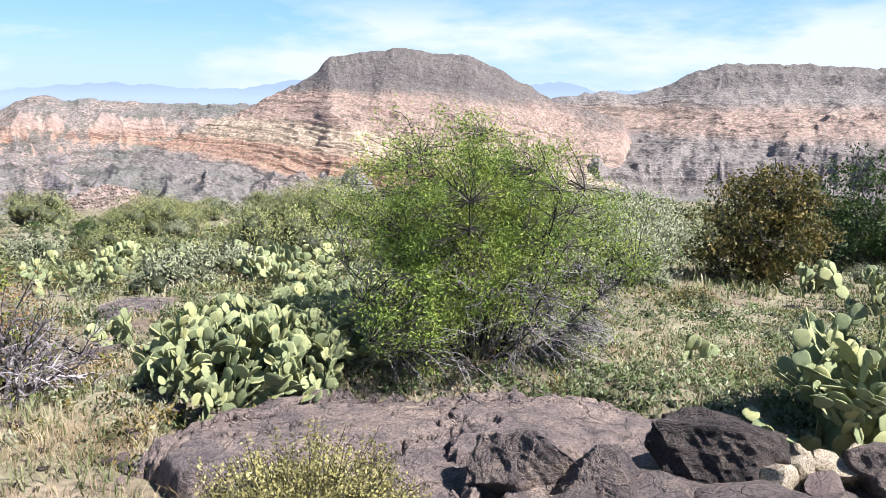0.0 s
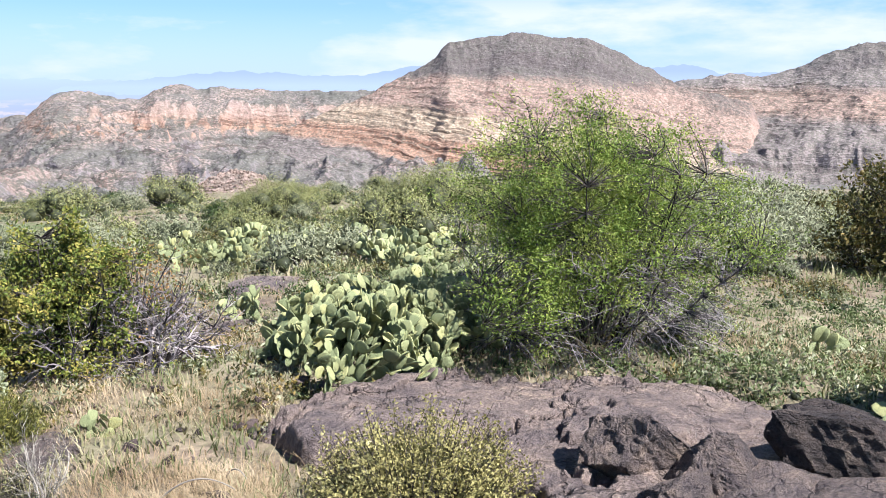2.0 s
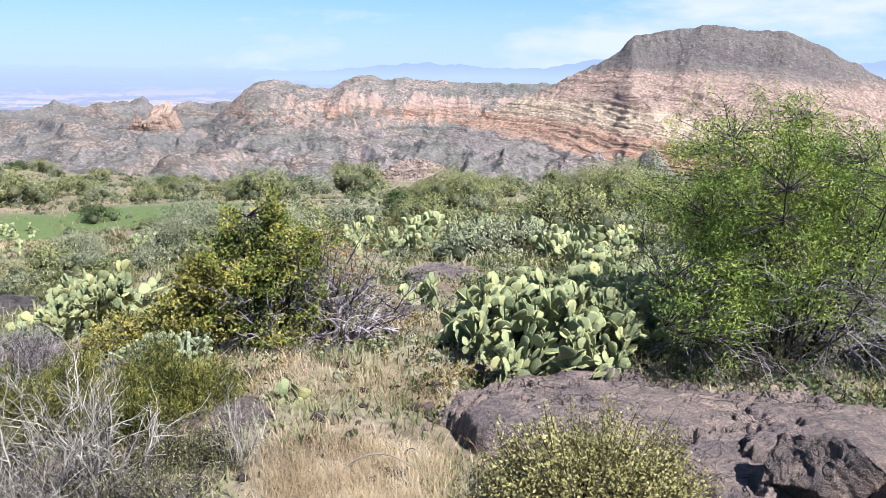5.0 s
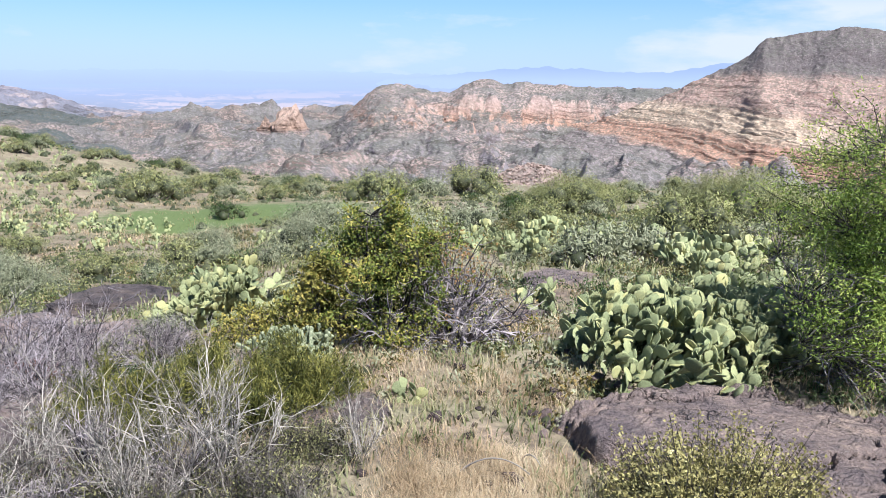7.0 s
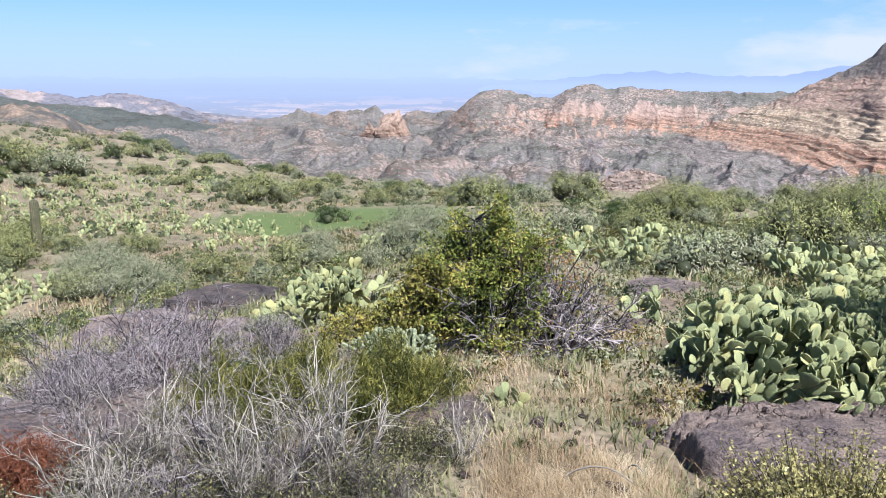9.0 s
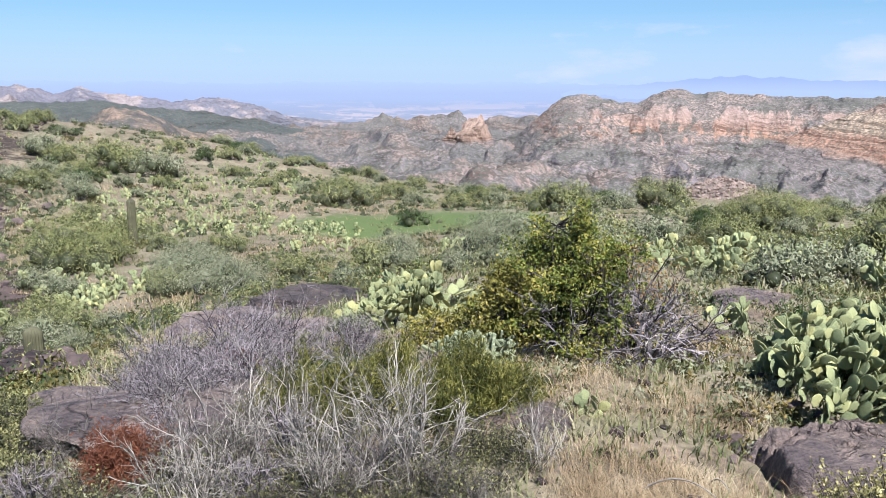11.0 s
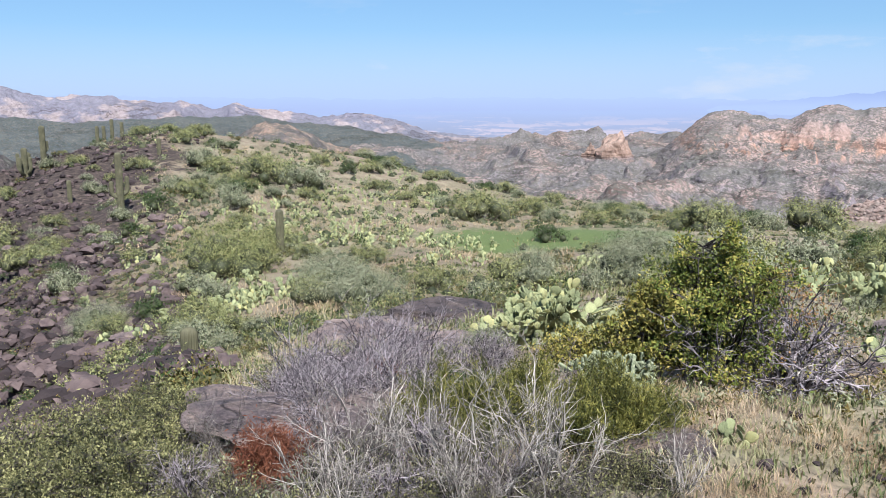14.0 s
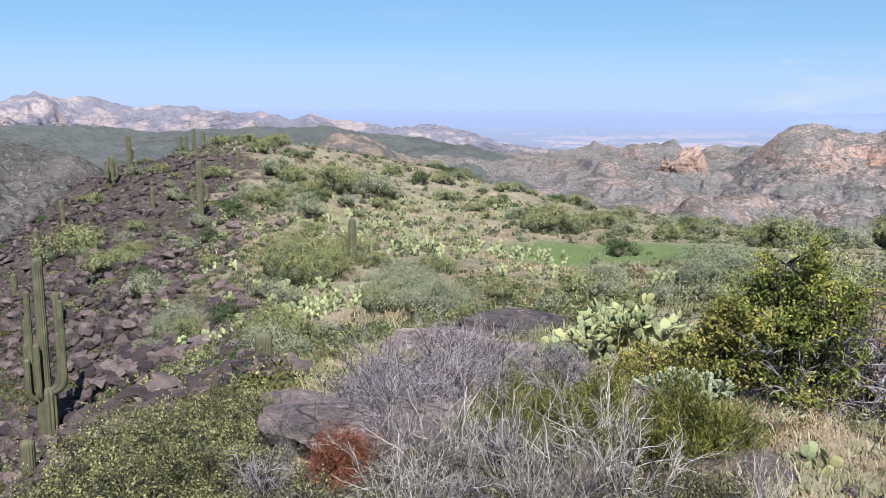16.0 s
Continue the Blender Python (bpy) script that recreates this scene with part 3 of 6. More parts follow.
def clumped_meshes(name, seed, lobes, stems, clumps, per, leaf, wood, skin, thick=0.012, tuft=0.06, bare=0, bare_top=0.4, inside=0.45, ragged=0.22, bare_skin=None):
    """A shrub whose leaves sit in tufts at its twigs' ends. lobes: (x, y, z, half-width, half-height, share of the tufts).
    bare: leafless twigs that spread low under the crown, up to bare_top."""
    rng = np.random.default_rng(seed)
    lobes = np.array(lobes, float)
    k = rng.choice(len(lobes), clumps, p=lobes[:, 5] / lobes[:, 5].sum())
    d = unit(rng.normal(0, 1, (clumps, 3)))
    lump = 1 + ragged * fbm(d[:, 0] * 2.6 + k, d[:, 1] * 2.6 + d[:, 2] * 2, seed, 3)
    reach = (inside + (1 - inside) * rng.uniform(0, 1, clumps) ** 0.6) * lump
    mid = lobes[k, :3] + d * reach[:, None] * lobes[k][:, [3, 3, 4]]
    mid[:, 2] = np.maximum(mid[:, 2], 0.05 + 0.15 * rng.uniform(0, 1, clumps))
    far = mid[rng.choice(clumps, stems, replace=False)]
    root = np.stack([far[:, 0] * 0.10, far[:, 1] * 0.10, np.full(stems, -0.06)], 1) + rng.normal(0, 0.03, (stems, 3)) * np.array([1, 1, 0])
    t = np.linspace(0, 1, 9)[None, :, None]
    p1 = root[:, None] + (far - root)[:, None] * t ** np.array([0.85, 0.85, 1.1]) + np.cumsum(rng.normal(0, 0.018, (stems, 9, 3)), 1) * t * 3 * lobes[0, 4]
    nodes = p1[:, 2:].reshape(-1, 3)
    if bare:
        a = rng.uniform(0, 2 * np.pi, bare)
        w = lobes[:, 3].max() * rng.uniform(0.3, 1.0, bare)
        ends = np.stack([np.cos(a) * w, np.sin(a) * w, rng.uniform(0.03, bare_top, bare)], 1)
        tips = np.concatenate([mid, ends])
    else:
        tips = mid
    gap = np.linalg.norm(tips[:, None] - nodes[None], axis=-1) + 0.6 * np.maximum(nodes[None, :, 2] - tips[:, None, 2], 0)
    at = nodes[gap.argmin(1)]
    t = np.linspace(0, 1, 5)[None, :, None]
    sag = rng.normal(0, 0.10, (len(tips), 1, 3)) * np.linalg.norm(tips - at, axis=1)[:, None, None]
    p2 = at[:, None] + (tips - at)[:, None] * t + sag * np.sin(np.pi * t) + rng.normal(0, 0.012, (len(tips), 5, 3)) * t
    p3 = side_shoots(rng, p2, 3, 0.16 * max(lobes[0, 4], 0.4), 0.7, 0.3, 2, 0.25, 0.03)
    main = mesh_of(name + "_stem", *tubes(p1, thick, thick * 0.4, 4), wood)
    v, f = join([tubes(p2, thick * 0.38, thick * 0.16), tubes(p3, thick * 0.2, thick * 0.1)])
    fine = mesh_of(name + "_twig", v, f, wood)
    if bare_skin:
        # the leafless twigs below are weathered
        fine.materials.append(bare_skin)
        leafless = np.concatenate([np.repeat(np.arange(len(tips)) >= clumps, 12), np.repeat(np.arange(len(tips)) >= clumps, 18)])
        fine.polygons.foreach_set("material_index", leafless.astype(np.int32))
    own = np.repeat(np.arange(clumps), per)
    spot_at = mid[own] + rng.normal(0, 1, (len(own), 3)) * (tuft * rng.uniform(0.6, 1.3, clumps))[own][:, None] * np.array([1, 1, 0.75])
    spot_at = spot_at[spot_at[:, 2] > 0.02]
    crown = mesh_of(name + "_foliage", *leaves(rng, spot_at, leaf[0], leaf[1], 0.5), skin)
    return main, fine, crown


def knob():
    bm = bmesh.new()
    bmesh.ops.create_icosphere(bm, subdivisions=1, radius=1.0)
    v, f = np.array([q.co for q in bm.verts]), np.array([[q.index for q in p.verts] for p in bm.faces])
    bm.free()
    return v, f


KNOB = knob()


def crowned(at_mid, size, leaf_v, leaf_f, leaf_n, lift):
    """Leaves round dark hearts, added as the shade deep inside a bush: one heart at each middle, of the given
    half-axes.
    """
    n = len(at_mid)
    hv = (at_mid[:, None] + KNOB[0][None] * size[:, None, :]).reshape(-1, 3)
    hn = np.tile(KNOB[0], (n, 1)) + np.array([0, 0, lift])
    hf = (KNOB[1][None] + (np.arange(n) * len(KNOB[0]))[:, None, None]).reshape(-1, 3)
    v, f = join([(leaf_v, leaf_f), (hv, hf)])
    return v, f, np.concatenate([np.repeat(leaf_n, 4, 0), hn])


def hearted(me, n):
    """The last n hearts of a mesh take the dark inner-shade colour, not the leaf colour."""
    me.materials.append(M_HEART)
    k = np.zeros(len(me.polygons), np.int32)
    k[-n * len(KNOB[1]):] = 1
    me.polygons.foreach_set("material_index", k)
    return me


def bush_meshes(name, seed, height, width, lobes, leaf_n, leaf, wood, skin):
    """A rounded bush: lobes of fine leaves on a few twigs, its base at the origin."""
    rng = np.random.default_rng(seed)
    a, q = rng.uniform(0, 2 * np.pi, lobes), np.sqrt(rng.uniform(0, 1, lobes))
    size = rng.uniform(0.30, 0.55, lobes) * min(width, height)
    mid = np.stack([np.cos(a) * q * (width - size * 0.7), np.sin(a) * q * (width - size * 0.7), (height - size) * (1 - 0.75 * q * q) * rng.uniform(0.55, 1.0, lobes)], 1)
    k = rng.choice(lobes, leaf_n, p=size ** 2 / (size ** 2).sum())
    d = unit(rng.normal(0, 1, (leaf_n, 3)))
    d[:, 2] = np.where(d[:, 2] < -0.3, -d[:, 2], d[:, 2])
    at = mid[k] + d * (size[k] * rng.uniform(0.55, 1.08, leaf_n))[:, None]
    keep = at[:, 2] > 0.02
    at, d = at[keep], d[keep]
    v, f = leaves(rng, at, leaf[0], leaf[1], 0.4, d)
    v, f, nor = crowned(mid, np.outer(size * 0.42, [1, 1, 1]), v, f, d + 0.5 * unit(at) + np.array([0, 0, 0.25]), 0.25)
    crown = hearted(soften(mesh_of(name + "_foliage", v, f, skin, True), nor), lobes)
    k = rng.integers(0, lobes, 3 * lobes)
    tip = mid[k] + unit(rng.normal(0, 1, (len(k), 3))) * size[k][:, None] * 0.95
    tip[:, 2] = np.maximum(tip[:, 2], 0.05)
    t = np.linspace(0, 1, 4)[None, :, None]
    paths = tip[:, None] * t ** np.array([0.8, 0.8, 1.2]) + rng.normal(0, 0.03, (len(k), 4, 3)) * height * t - np.array([0, 0, 0.05]) * (1 - t)
    twigs = mesh_of(name + "_twig", *tubes(paths, np.full(len(k), 0.014 * height), np.full(len(k), 0.004 * height)), wood)
    return None, twigs, crown


def shrub(name, meshes, m, label, category, group=""):
    ob = holder(name, m, label, category, group)
    if meshes[0]:
        tagged(part("framework", meshes[0], ob), kind="stuff")
    tagged(part("twig_mass", meshes[1], ob), kind="stuff")
    if meshes[2]:
        tagged(part("foliage", meshes[2], ob), kind="stuff")
    return ob


def spot(bearing, distance, turn=0.0, size=1.0, sink=0.0):
    x, y, z = place(bearing, distance)
    return pose(x, y, z - sink, 0, 0, turn) @ Matrix.Scale(size, 4)


# ---- the ground ----
def build_ground():
    r = np.concatenate([[0.002, 0.8, 1.6, 2.2], np.geomspace(2.6, 4900, 350)])
    a = np.radians(np.concatenate([np.arange(-64, 64, 0.5), np.arange(64, 296, 4.0)]))
    rr, aa = np.meshgrid(r, a, indexing="ij")
    x, y = -rr * np.sin(aa), rr * np.cos(aa)
    v = np.stack([x, y, ground_z(x, y)], -1)
    f = grid_faces(len(r), len(a), True)
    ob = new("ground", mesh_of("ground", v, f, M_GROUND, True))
    return tagged(ob, "stony desert hilltop with soil, dry litter and a green meadow", "ground", kind="structure")


build_ground()


# ---- mountains ----
def mountain(name, crest, r_front, r_crest, z_base, steps, material, label, seed, cols=260, rows=110, gully=0.10, rough=5.0, taper=2.0, strut=40.0, bed=0.0, dip=0.0, ledges=(0.0, 1.0), smooth=(), broken=0.0, cut=0.05):
    """A range with a crest given by (bearing, elevation) turns and a face of (run, rise) turns between foot and crest.
    bed: thickness of the ledges that break the face, dip: their fall per metre sideways, ledges: the part of the rise that has them,
    broken: how much of the cliffs lies buried under even slopes, cut: depth of the gullies as a share of the rise."""
    turns = np.array([c[0] for c in crest], float)
    el = np.array([c[1] for c in crest], float)
    order = np.argsort(turns)
    az = np.linspace(turns.min() - taper, turns.max() + taper, cols)
    # ends sink into the ground
    line = np.interp(az, turns[order], el[order])
    soft = np.hanning(max(5, int(cols / np.ptp(az) * 0.6) | 1))
    line = np.convolve(np.pad(line, len(soft) // 2, mode="edge"), soft / soft.sum(), mode="valid")
    top = 2 + r_crest * np.tan(np.radians(line))
    edge = np.clip(np.minimum(az - az[0], az[-1] - az) / taper, 0, 1) ** 0.7
    top = z_base - 25 + (top - z_base + 25) * edge
    v = np.concatenate([np.linspace(-0.05, 1.0, rows), np.linspace(1.02, 1.5, 14)])
    vv, aa = np.meshgrid(v, az, indexing="ij")
    tt = np.broadcast_to(top, vv.shape)
    s = np.radians(aa) * r_crest
    r = r_front + (r_crest - r_front) * vv
    ws = s + 0.8 * strut * fbm(s / (strut * 2), r / (strut * 2), seed + 3, 3)
    spur = ridged(ws / (strut * 4.5), r / (strut * 16), seed, 4, 0.42) - 0.45
    warp = gully * (0.9 * spur + 0.5 * fbm(s / (strut * 5), r / (strut * 12), seed, 2) + 0.14 * fbm(s / (strut * 0.6), r / strut, seed + 5, 4))
    u = np.clip(vv + warp * np.clip((1 - vv) * 2.2, 0, 1) * np.clip(vv * 4, 0, 1), -0.05, 1.0)
    run, rise = np.array([q[0] for q in steps]), np.array([q[1] for q in steps])
    shape = np.interp(u, run, rise)
    plain = np.zeros_like(vv)
    if smooth:
        # past a bearing the face is an even slope
        plain = np.clip((aa - smooth[0]) / (smooth[1] - smooth[0]), 0, 1)
        shape = shape + (np.clip(vv, 0, 1) ** 1.15 - shape) * plain * np.where(vv > 0, 1, 0)
    if broken:
        buried = broken * np.clip(0.62 + 1.9 * fbm(s / (strut * 2.5), r / (strut * 4), seed + 17, 3), 0, 1)
        plain = np.maximum(plain, buried)
        shape = shape + (np.clip(u, 0, 1) ** 1.2 - shape) * buried * np.where(vv > 0, 1, 0)
    z = z_base + (tt - z_base) * shape + (tt - z_base) * cut * spur * np.clip(vv * 4, 0, 1) * np.clip((1 - vv) * 3, 0, 1)
    if bed:
        zone = np.clip((shape - ledges[0]) * 12, 0, 1) * np.clip((ledges[1] - shape) * 12, 0, 1)
        zone = zone * np.clip(0.75 + 1.0 * fbm(s / 180, z / 70, seed + 7, 4), 0, 1)
        zone = zone * (1 - plain)
        q = (z - dip * s + 12 * noise2(z / 26, 0 * z, seed + 6) + 9 * fbm(s / 260, z / 160, seed + 8, 4)) / bed
        frac = q - np.floor(q)
        z = z + bed * (frac ** 3.5 - frac) * zone * 0.9
    z = np.where(vv > 1, tt - (vv - 1) * (tt - z_base) * 1.4, z)
    fade = np.clip(vv * 6, 0, 1) * np.where(vv > 0.93, 0.55, 1)
    z = z + rough * fade * (fbm(s / (strut * 0.7), r / (strut * 0.7), seed + 9, 5, 0.55) + 0.8 * ridged(s / (strut * 1.6), r / (strut * 3), seed + 13, 3))
    z = z + 0.0011 * r_crest * np.clip((vv - 0.8) * 6, 0, 1) * fbm(s / (0.011 * r_crest), r / (0.02 * r_crest), seed + 15, 4, 0.6)
    x, y = -r * np.sin(np.radians(aa)), r * np.cos(np.radians(aa))
    ob = new(name, mesh_of(name, np.stack([x, y, z], -1), grid_faces(len(v), cols), material, True))
    return tagged(ob, label, "mountain", kind="structure")


CREAM, PINK, ORANGE, CAP, TALUS = (0.46, 0.345, 0.25), (0.36, 0.245, 0.20), (0.40, 0.235, 0.165), (0.135, 0.112, 0.11), (0.235, 0.195, 0.188)
M_BUTTE = strata_material("butte_rock", [(0.0, TALUS), (0.07, TALUS), (0.11, ORANGE), (0.25, ORANGE), (0.30, CREAM), (0.44, CREAM), (0.50, PINK), (0.69, PINK), (0.75, CAP), (1.0, CAP)], -205, 100, (0.20, 620.0), 0.65)
M_RIDGE = strata_material("ridge_rock", [(0.0, (0.205, 0.178, 0.185)), (0.40, (0.21, 0.18, 0.185)), (0.48, ORANGE), (0.62, PINK), (0.78, (0.33, 0.245, 0.215)), (0.84, CAP), (1.0, CAP)], -205, 10, (0.04, 0.0), 0.85, 26, 0.85)
M_MESA = strata_material("mesa_rock", [(0.0, TALUS), (0.36, TALUS), (0.42, PINK), (0.54, PINK), (0.62, (0.26, 0.22, 0.21)), (1.0, CAP)], -205, 110, (0.0, 0.0), 0.7, 20)
M_HILL = strata_material("hill_rock", [(0.0, (0.175, 0.16, 0.165)), (0.5, (0.185, 0.165, 0.168)), (1.0, (0.17, 0.15, 0.155))], -200, 0, (0.0, 0.0), 0.85, 45, 0.4, (0.29, 0.215, 0.19))
# violet-grey distance haze is put into this colour; the bare patches are pale rock
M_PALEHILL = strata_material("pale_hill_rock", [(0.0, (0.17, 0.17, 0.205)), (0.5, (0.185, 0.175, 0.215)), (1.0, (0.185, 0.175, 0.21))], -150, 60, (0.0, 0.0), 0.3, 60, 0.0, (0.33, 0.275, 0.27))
M_DARKHILL = strata_material("dark_hill_rock", [(0.0, (0.058, 0.050, 0.050)), (0.7, (0.066, 0.057, 0.056)), (1.0, (0.060, 0.053, 0.050))], -130, 0, (0.0, 0.0), 0.8, 20, 0.0, (0.12, 0.098, 0.092))
M_KNOB = strata_material("dark_knob_rock", [(0.0, (0.115, 0.102, 0.10)), (1.0, (0.105, 0.092, 0.088))], -150, -20, (0.0, 0.0), 0.7, 20, 0.0, (0.31, 0.215, 0.16))
# dark green scrub, with the blue of distance haze mixed into the colour
M_SHELF = strata_material("hazed_scrub", [(0.0, (0.075, 0.090, 0.094)), (1.0, (0.072, 0.087, 0.086))], -200, 0, (0.0, 0.0), 0.8, 30)
M_REDHILL = strata_material("red_knoll_rock", [(0.0, (0.205, 0.178, 0.185)), (0.35, (0.21, 0.18, 0.18)), (0.5, (0.33, 0.225, 0.17)), (1.0, (0.36, 0.255, 0.20))], -170, -80, (0.0, 0.0), 0.5, 10)

M_TANHILL = strata_material("tan_mound_rock", [(0.0, (0.26, 0.195, 0.165)), (1.0, (0.36, 0.265, 0.22))], -125, -80, (0.0, 0.0), 0.5, 10)


def hazed_far_material(name, low, high, color, upper, patches=()):
    """Distance with haze painted into a glowing colour between two heights, and paler patches of bare ground."""
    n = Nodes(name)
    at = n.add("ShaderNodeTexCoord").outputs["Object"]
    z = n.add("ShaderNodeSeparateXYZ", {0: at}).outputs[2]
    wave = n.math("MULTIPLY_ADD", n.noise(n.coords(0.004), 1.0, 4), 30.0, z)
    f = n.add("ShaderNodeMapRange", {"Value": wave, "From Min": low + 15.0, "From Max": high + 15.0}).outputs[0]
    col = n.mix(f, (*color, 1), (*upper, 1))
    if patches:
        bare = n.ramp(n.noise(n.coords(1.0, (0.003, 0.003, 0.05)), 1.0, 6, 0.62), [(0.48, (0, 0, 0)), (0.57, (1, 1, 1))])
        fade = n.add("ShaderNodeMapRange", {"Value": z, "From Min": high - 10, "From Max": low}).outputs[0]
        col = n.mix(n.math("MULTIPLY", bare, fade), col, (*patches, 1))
    # glows by itself, so the haze colour holds without any lamp
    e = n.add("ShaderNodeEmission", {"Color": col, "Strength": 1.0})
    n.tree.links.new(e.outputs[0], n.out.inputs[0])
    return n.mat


# ranges at the limit of sight; their blue haze is painted in and glows
FACE = [(-0.1, -0.05), (0, 0), (1, 1), (2, 1)]
mountain("backdrop_1", [(5, -0.3), (0, 0.2), (-2.3, 0.4), (-5.5, 0.75), (-9, 0.55), (-11.6, 0.4), (-15, 0.45), (-17.9, 1.0), (-26, 1.0), (-34, 0.8), (-36.4, 1.0), (-38.4, 0.4), (-48, 0.3), (-62, 0.3)], 4620, 4760, -200, FACE, hazed_far_material("hazed_far_range", -20, 50, (0.262, 0.312, 0.425), (0.212, 0.262, 0.39)), "hazy blue mountain range at the horizon", 3, 400, 20, 0.02, 3, 3)
mountain("backdrop_2", [(62, 0.45), (50, 0.4), (34, 0.3), (28, 0.2), (20, 0.35), (14, 0.25), (8, 0.3), (0, 0.1), (-8, -0.2)], 4780, 4860, -240, FACE, hazed_far_material("far_haze", -45, 25, (0.245, 0.285, 0.40), (0.262, 0.315, 0.42)), "pale blue haze over the distant desert", 4, 400, 20, 0.02, 2, 3)
mountain("backdrop_3", [(62, -0.7), (50, -0.7), (34, -0.9), (20, -0.6), (8, -0.5), (-4, -0.9), (-20, -1.0)], 3700, 4580, -240, FACE, hazed_far_material("hazed_far_plain", -190, -50, (0.215, 0.225, 0.275), (0.245, 0.29, 0.40), (0.45, 0.375, 0.38)), "hazy distant desert plain with low ridges", 4, 400, 60, 0.10, 14, 3)

STEP_BUTTE = [(-0.1, -0.05), (0, 0), (0.26, 0.09), (0.30, 0.20), (0.44, 0.33), (0.50, 0.42), (0.62, 0.54), (0.78, 0.67), (0.85, 0.75), (0.89, 0.85), (1.0, 1.0)]
STEP_RIDGE = [(-0.1, -0.05), (0, 0), (0.35, 0.20), (0.60, 0.42), (0.72, 0.56), (0.745, 0.64), (0.79, 0.86), (1.0, 1.0)]
STEP_MESA = [(-0.1, -0.05), (0, 0), (0.16, 0.18), (0.20, 0.36), (0.40, 0.44), (0.75, 0.66), (0.88, 0.80), (0.91, 0.92), (1.0, 1.0)]
STEP_HILL = [(-0.1, -0.05), (0, 0), (0.5, 0.46), (0.72, 0.70), (0.78, 0.80), (1.0, 1.0)]
mountain("mountain_1", [(-3, -6.0), (-6, -4.6), (-9, -3.3), (-12, -2.0), (-14.8, -0.9), (-16.2, -0.2), (-17.9, 0.6), (-19.4, 1.5), (-20.3, 2.5), (-22.5, 2.8), (-24.8, 3.2), (-27.1, 2.9), (-29.9, 2.7), (-31.8, 1.8), (-34.2, 0.6), (-35.9, -0.5), (-38.8, -1.0), (-40.5, -1.6), (-41.6, -4.2)], 1420, 1950, -205, STEP_BUTTE, M_BUTTE, "layered sandstone butte with dark volcanic cap", 10, 700, 240, 0.03, 2.6, 1.5, 60, 15.0, 0.14, (0.06, 0.74), (), 0.0, 0.025)
mountain("mountain_2", [(12, -5.6), (9.8, -4.4), (7.9, -3.0), (6.3, -1.6), (5.2, -0.75), (4.2, -0.5), (3, -0.6), (1.7, -0.9), (0.2, -1.1), (-0.8, -0.6), (-1.6, -0.25), (-2.5, -0.12), (-3.6, -0.5), (-4.6, -0.3), (-6, -0.35), (-8.5, -0.6), (-12.4, -0.7), (-16, -0.6), (-22, -0.6)], 1250, 2250, -205, STEP_RIDGE, M_RIDGE, "grey ridge with orange cliffs and scrubby slopes", 20, 600, 190, 0.16, 4.0, 2.5, 62, 15.0, 0.06, (0.36, 0.9), (2.5, 5.5), 0.95, 0.10)
mountain("mountain_3", [(-33, -0.5), (-35, -0.3), (-38.7, 0.4), (-41, 0.2), (-42.8, 0.6), (-44.9, 1.7), (-47, 2.2), (-50.7, 2.1), (-56.1, 1.8), (-64, 1.6)], 1480, 2500, -205, STEP_MESA, M_MESA, "flat-topped dark mesa above shadowed cliffs", 30, 560, 170, 0.07, 4.0, 2.0, 75, 16.0, 0.0, (0.12, 0.7), (), 0.35)
mountain("mountain_4", [(15.5, -4.6), (13.6, -3.8), (12.5, -3.45), (11, -3.5), (9.8, -3.9), (8.6, -4.6)], 1500, 2090, -205, [(-0.1, -0.05), (0, 0), (1, 1)], M_HILL, "grey slope of debris under a small orange butte", 40, 220, 90, 0.10, 3.0, 1.5, 20)
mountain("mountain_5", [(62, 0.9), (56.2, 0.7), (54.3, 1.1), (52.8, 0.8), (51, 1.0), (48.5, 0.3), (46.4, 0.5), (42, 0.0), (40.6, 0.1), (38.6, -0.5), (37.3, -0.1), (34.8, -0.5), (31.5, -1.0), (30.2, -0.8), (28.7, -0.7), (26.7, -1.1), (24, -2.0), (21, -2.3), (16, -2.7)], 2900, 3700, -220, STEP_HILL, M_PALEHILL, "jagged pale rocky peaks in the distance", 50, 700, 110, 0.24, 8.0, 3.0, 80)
mountain("mountain_6", [(62, -0.7), (56.3, -0.8), (51.6, -0.8), (47.1, -1.3), (44, -1.1), (40, -1.0), (35.8, -0.9), (31.3, -1.5), (29.5, -1.7), (25.4, -2.4), (21.5, -3.4), (18, -4.0)], 1500, 2700, -230, [(-0.1, -0.05), (0, 0), (0.3, 0.4), (1.0, 1.0)], M_SHELF, "dark green scrub-covered plateau", 60, 420, 90, 0.14, 5.0, 2.0, 110)
mountain("mountain_7", [(38.2, -3.2), (36.6, -1.9), (35.2, -1.25), (33.7, -1.5), (31.4, -2.7), (28.2, -3.7), (25, -4.8)], 850, 1250, -150, [(-0.1, -0.05), (0, 0), (0.6, 0.5), (0.85, 0.85), (1.0, 1.0)], M_KNOB, "rounded dark rocky hill with orange faces beyond the crest", 70, 400, 120, 0.16, 4.0, 2.5, 42)
mountain("mountain_8", [(64, -1.6), (56.4, -2.0), (52.3, -2.5), (50.7, -3.6), (49, -4.6)], 420, 760, -110, STEP_HILL, M_DARKHILL, "dark stony hillside across the gully", 80, 320, 120, 0.16, 3.0, 2.0, 34)


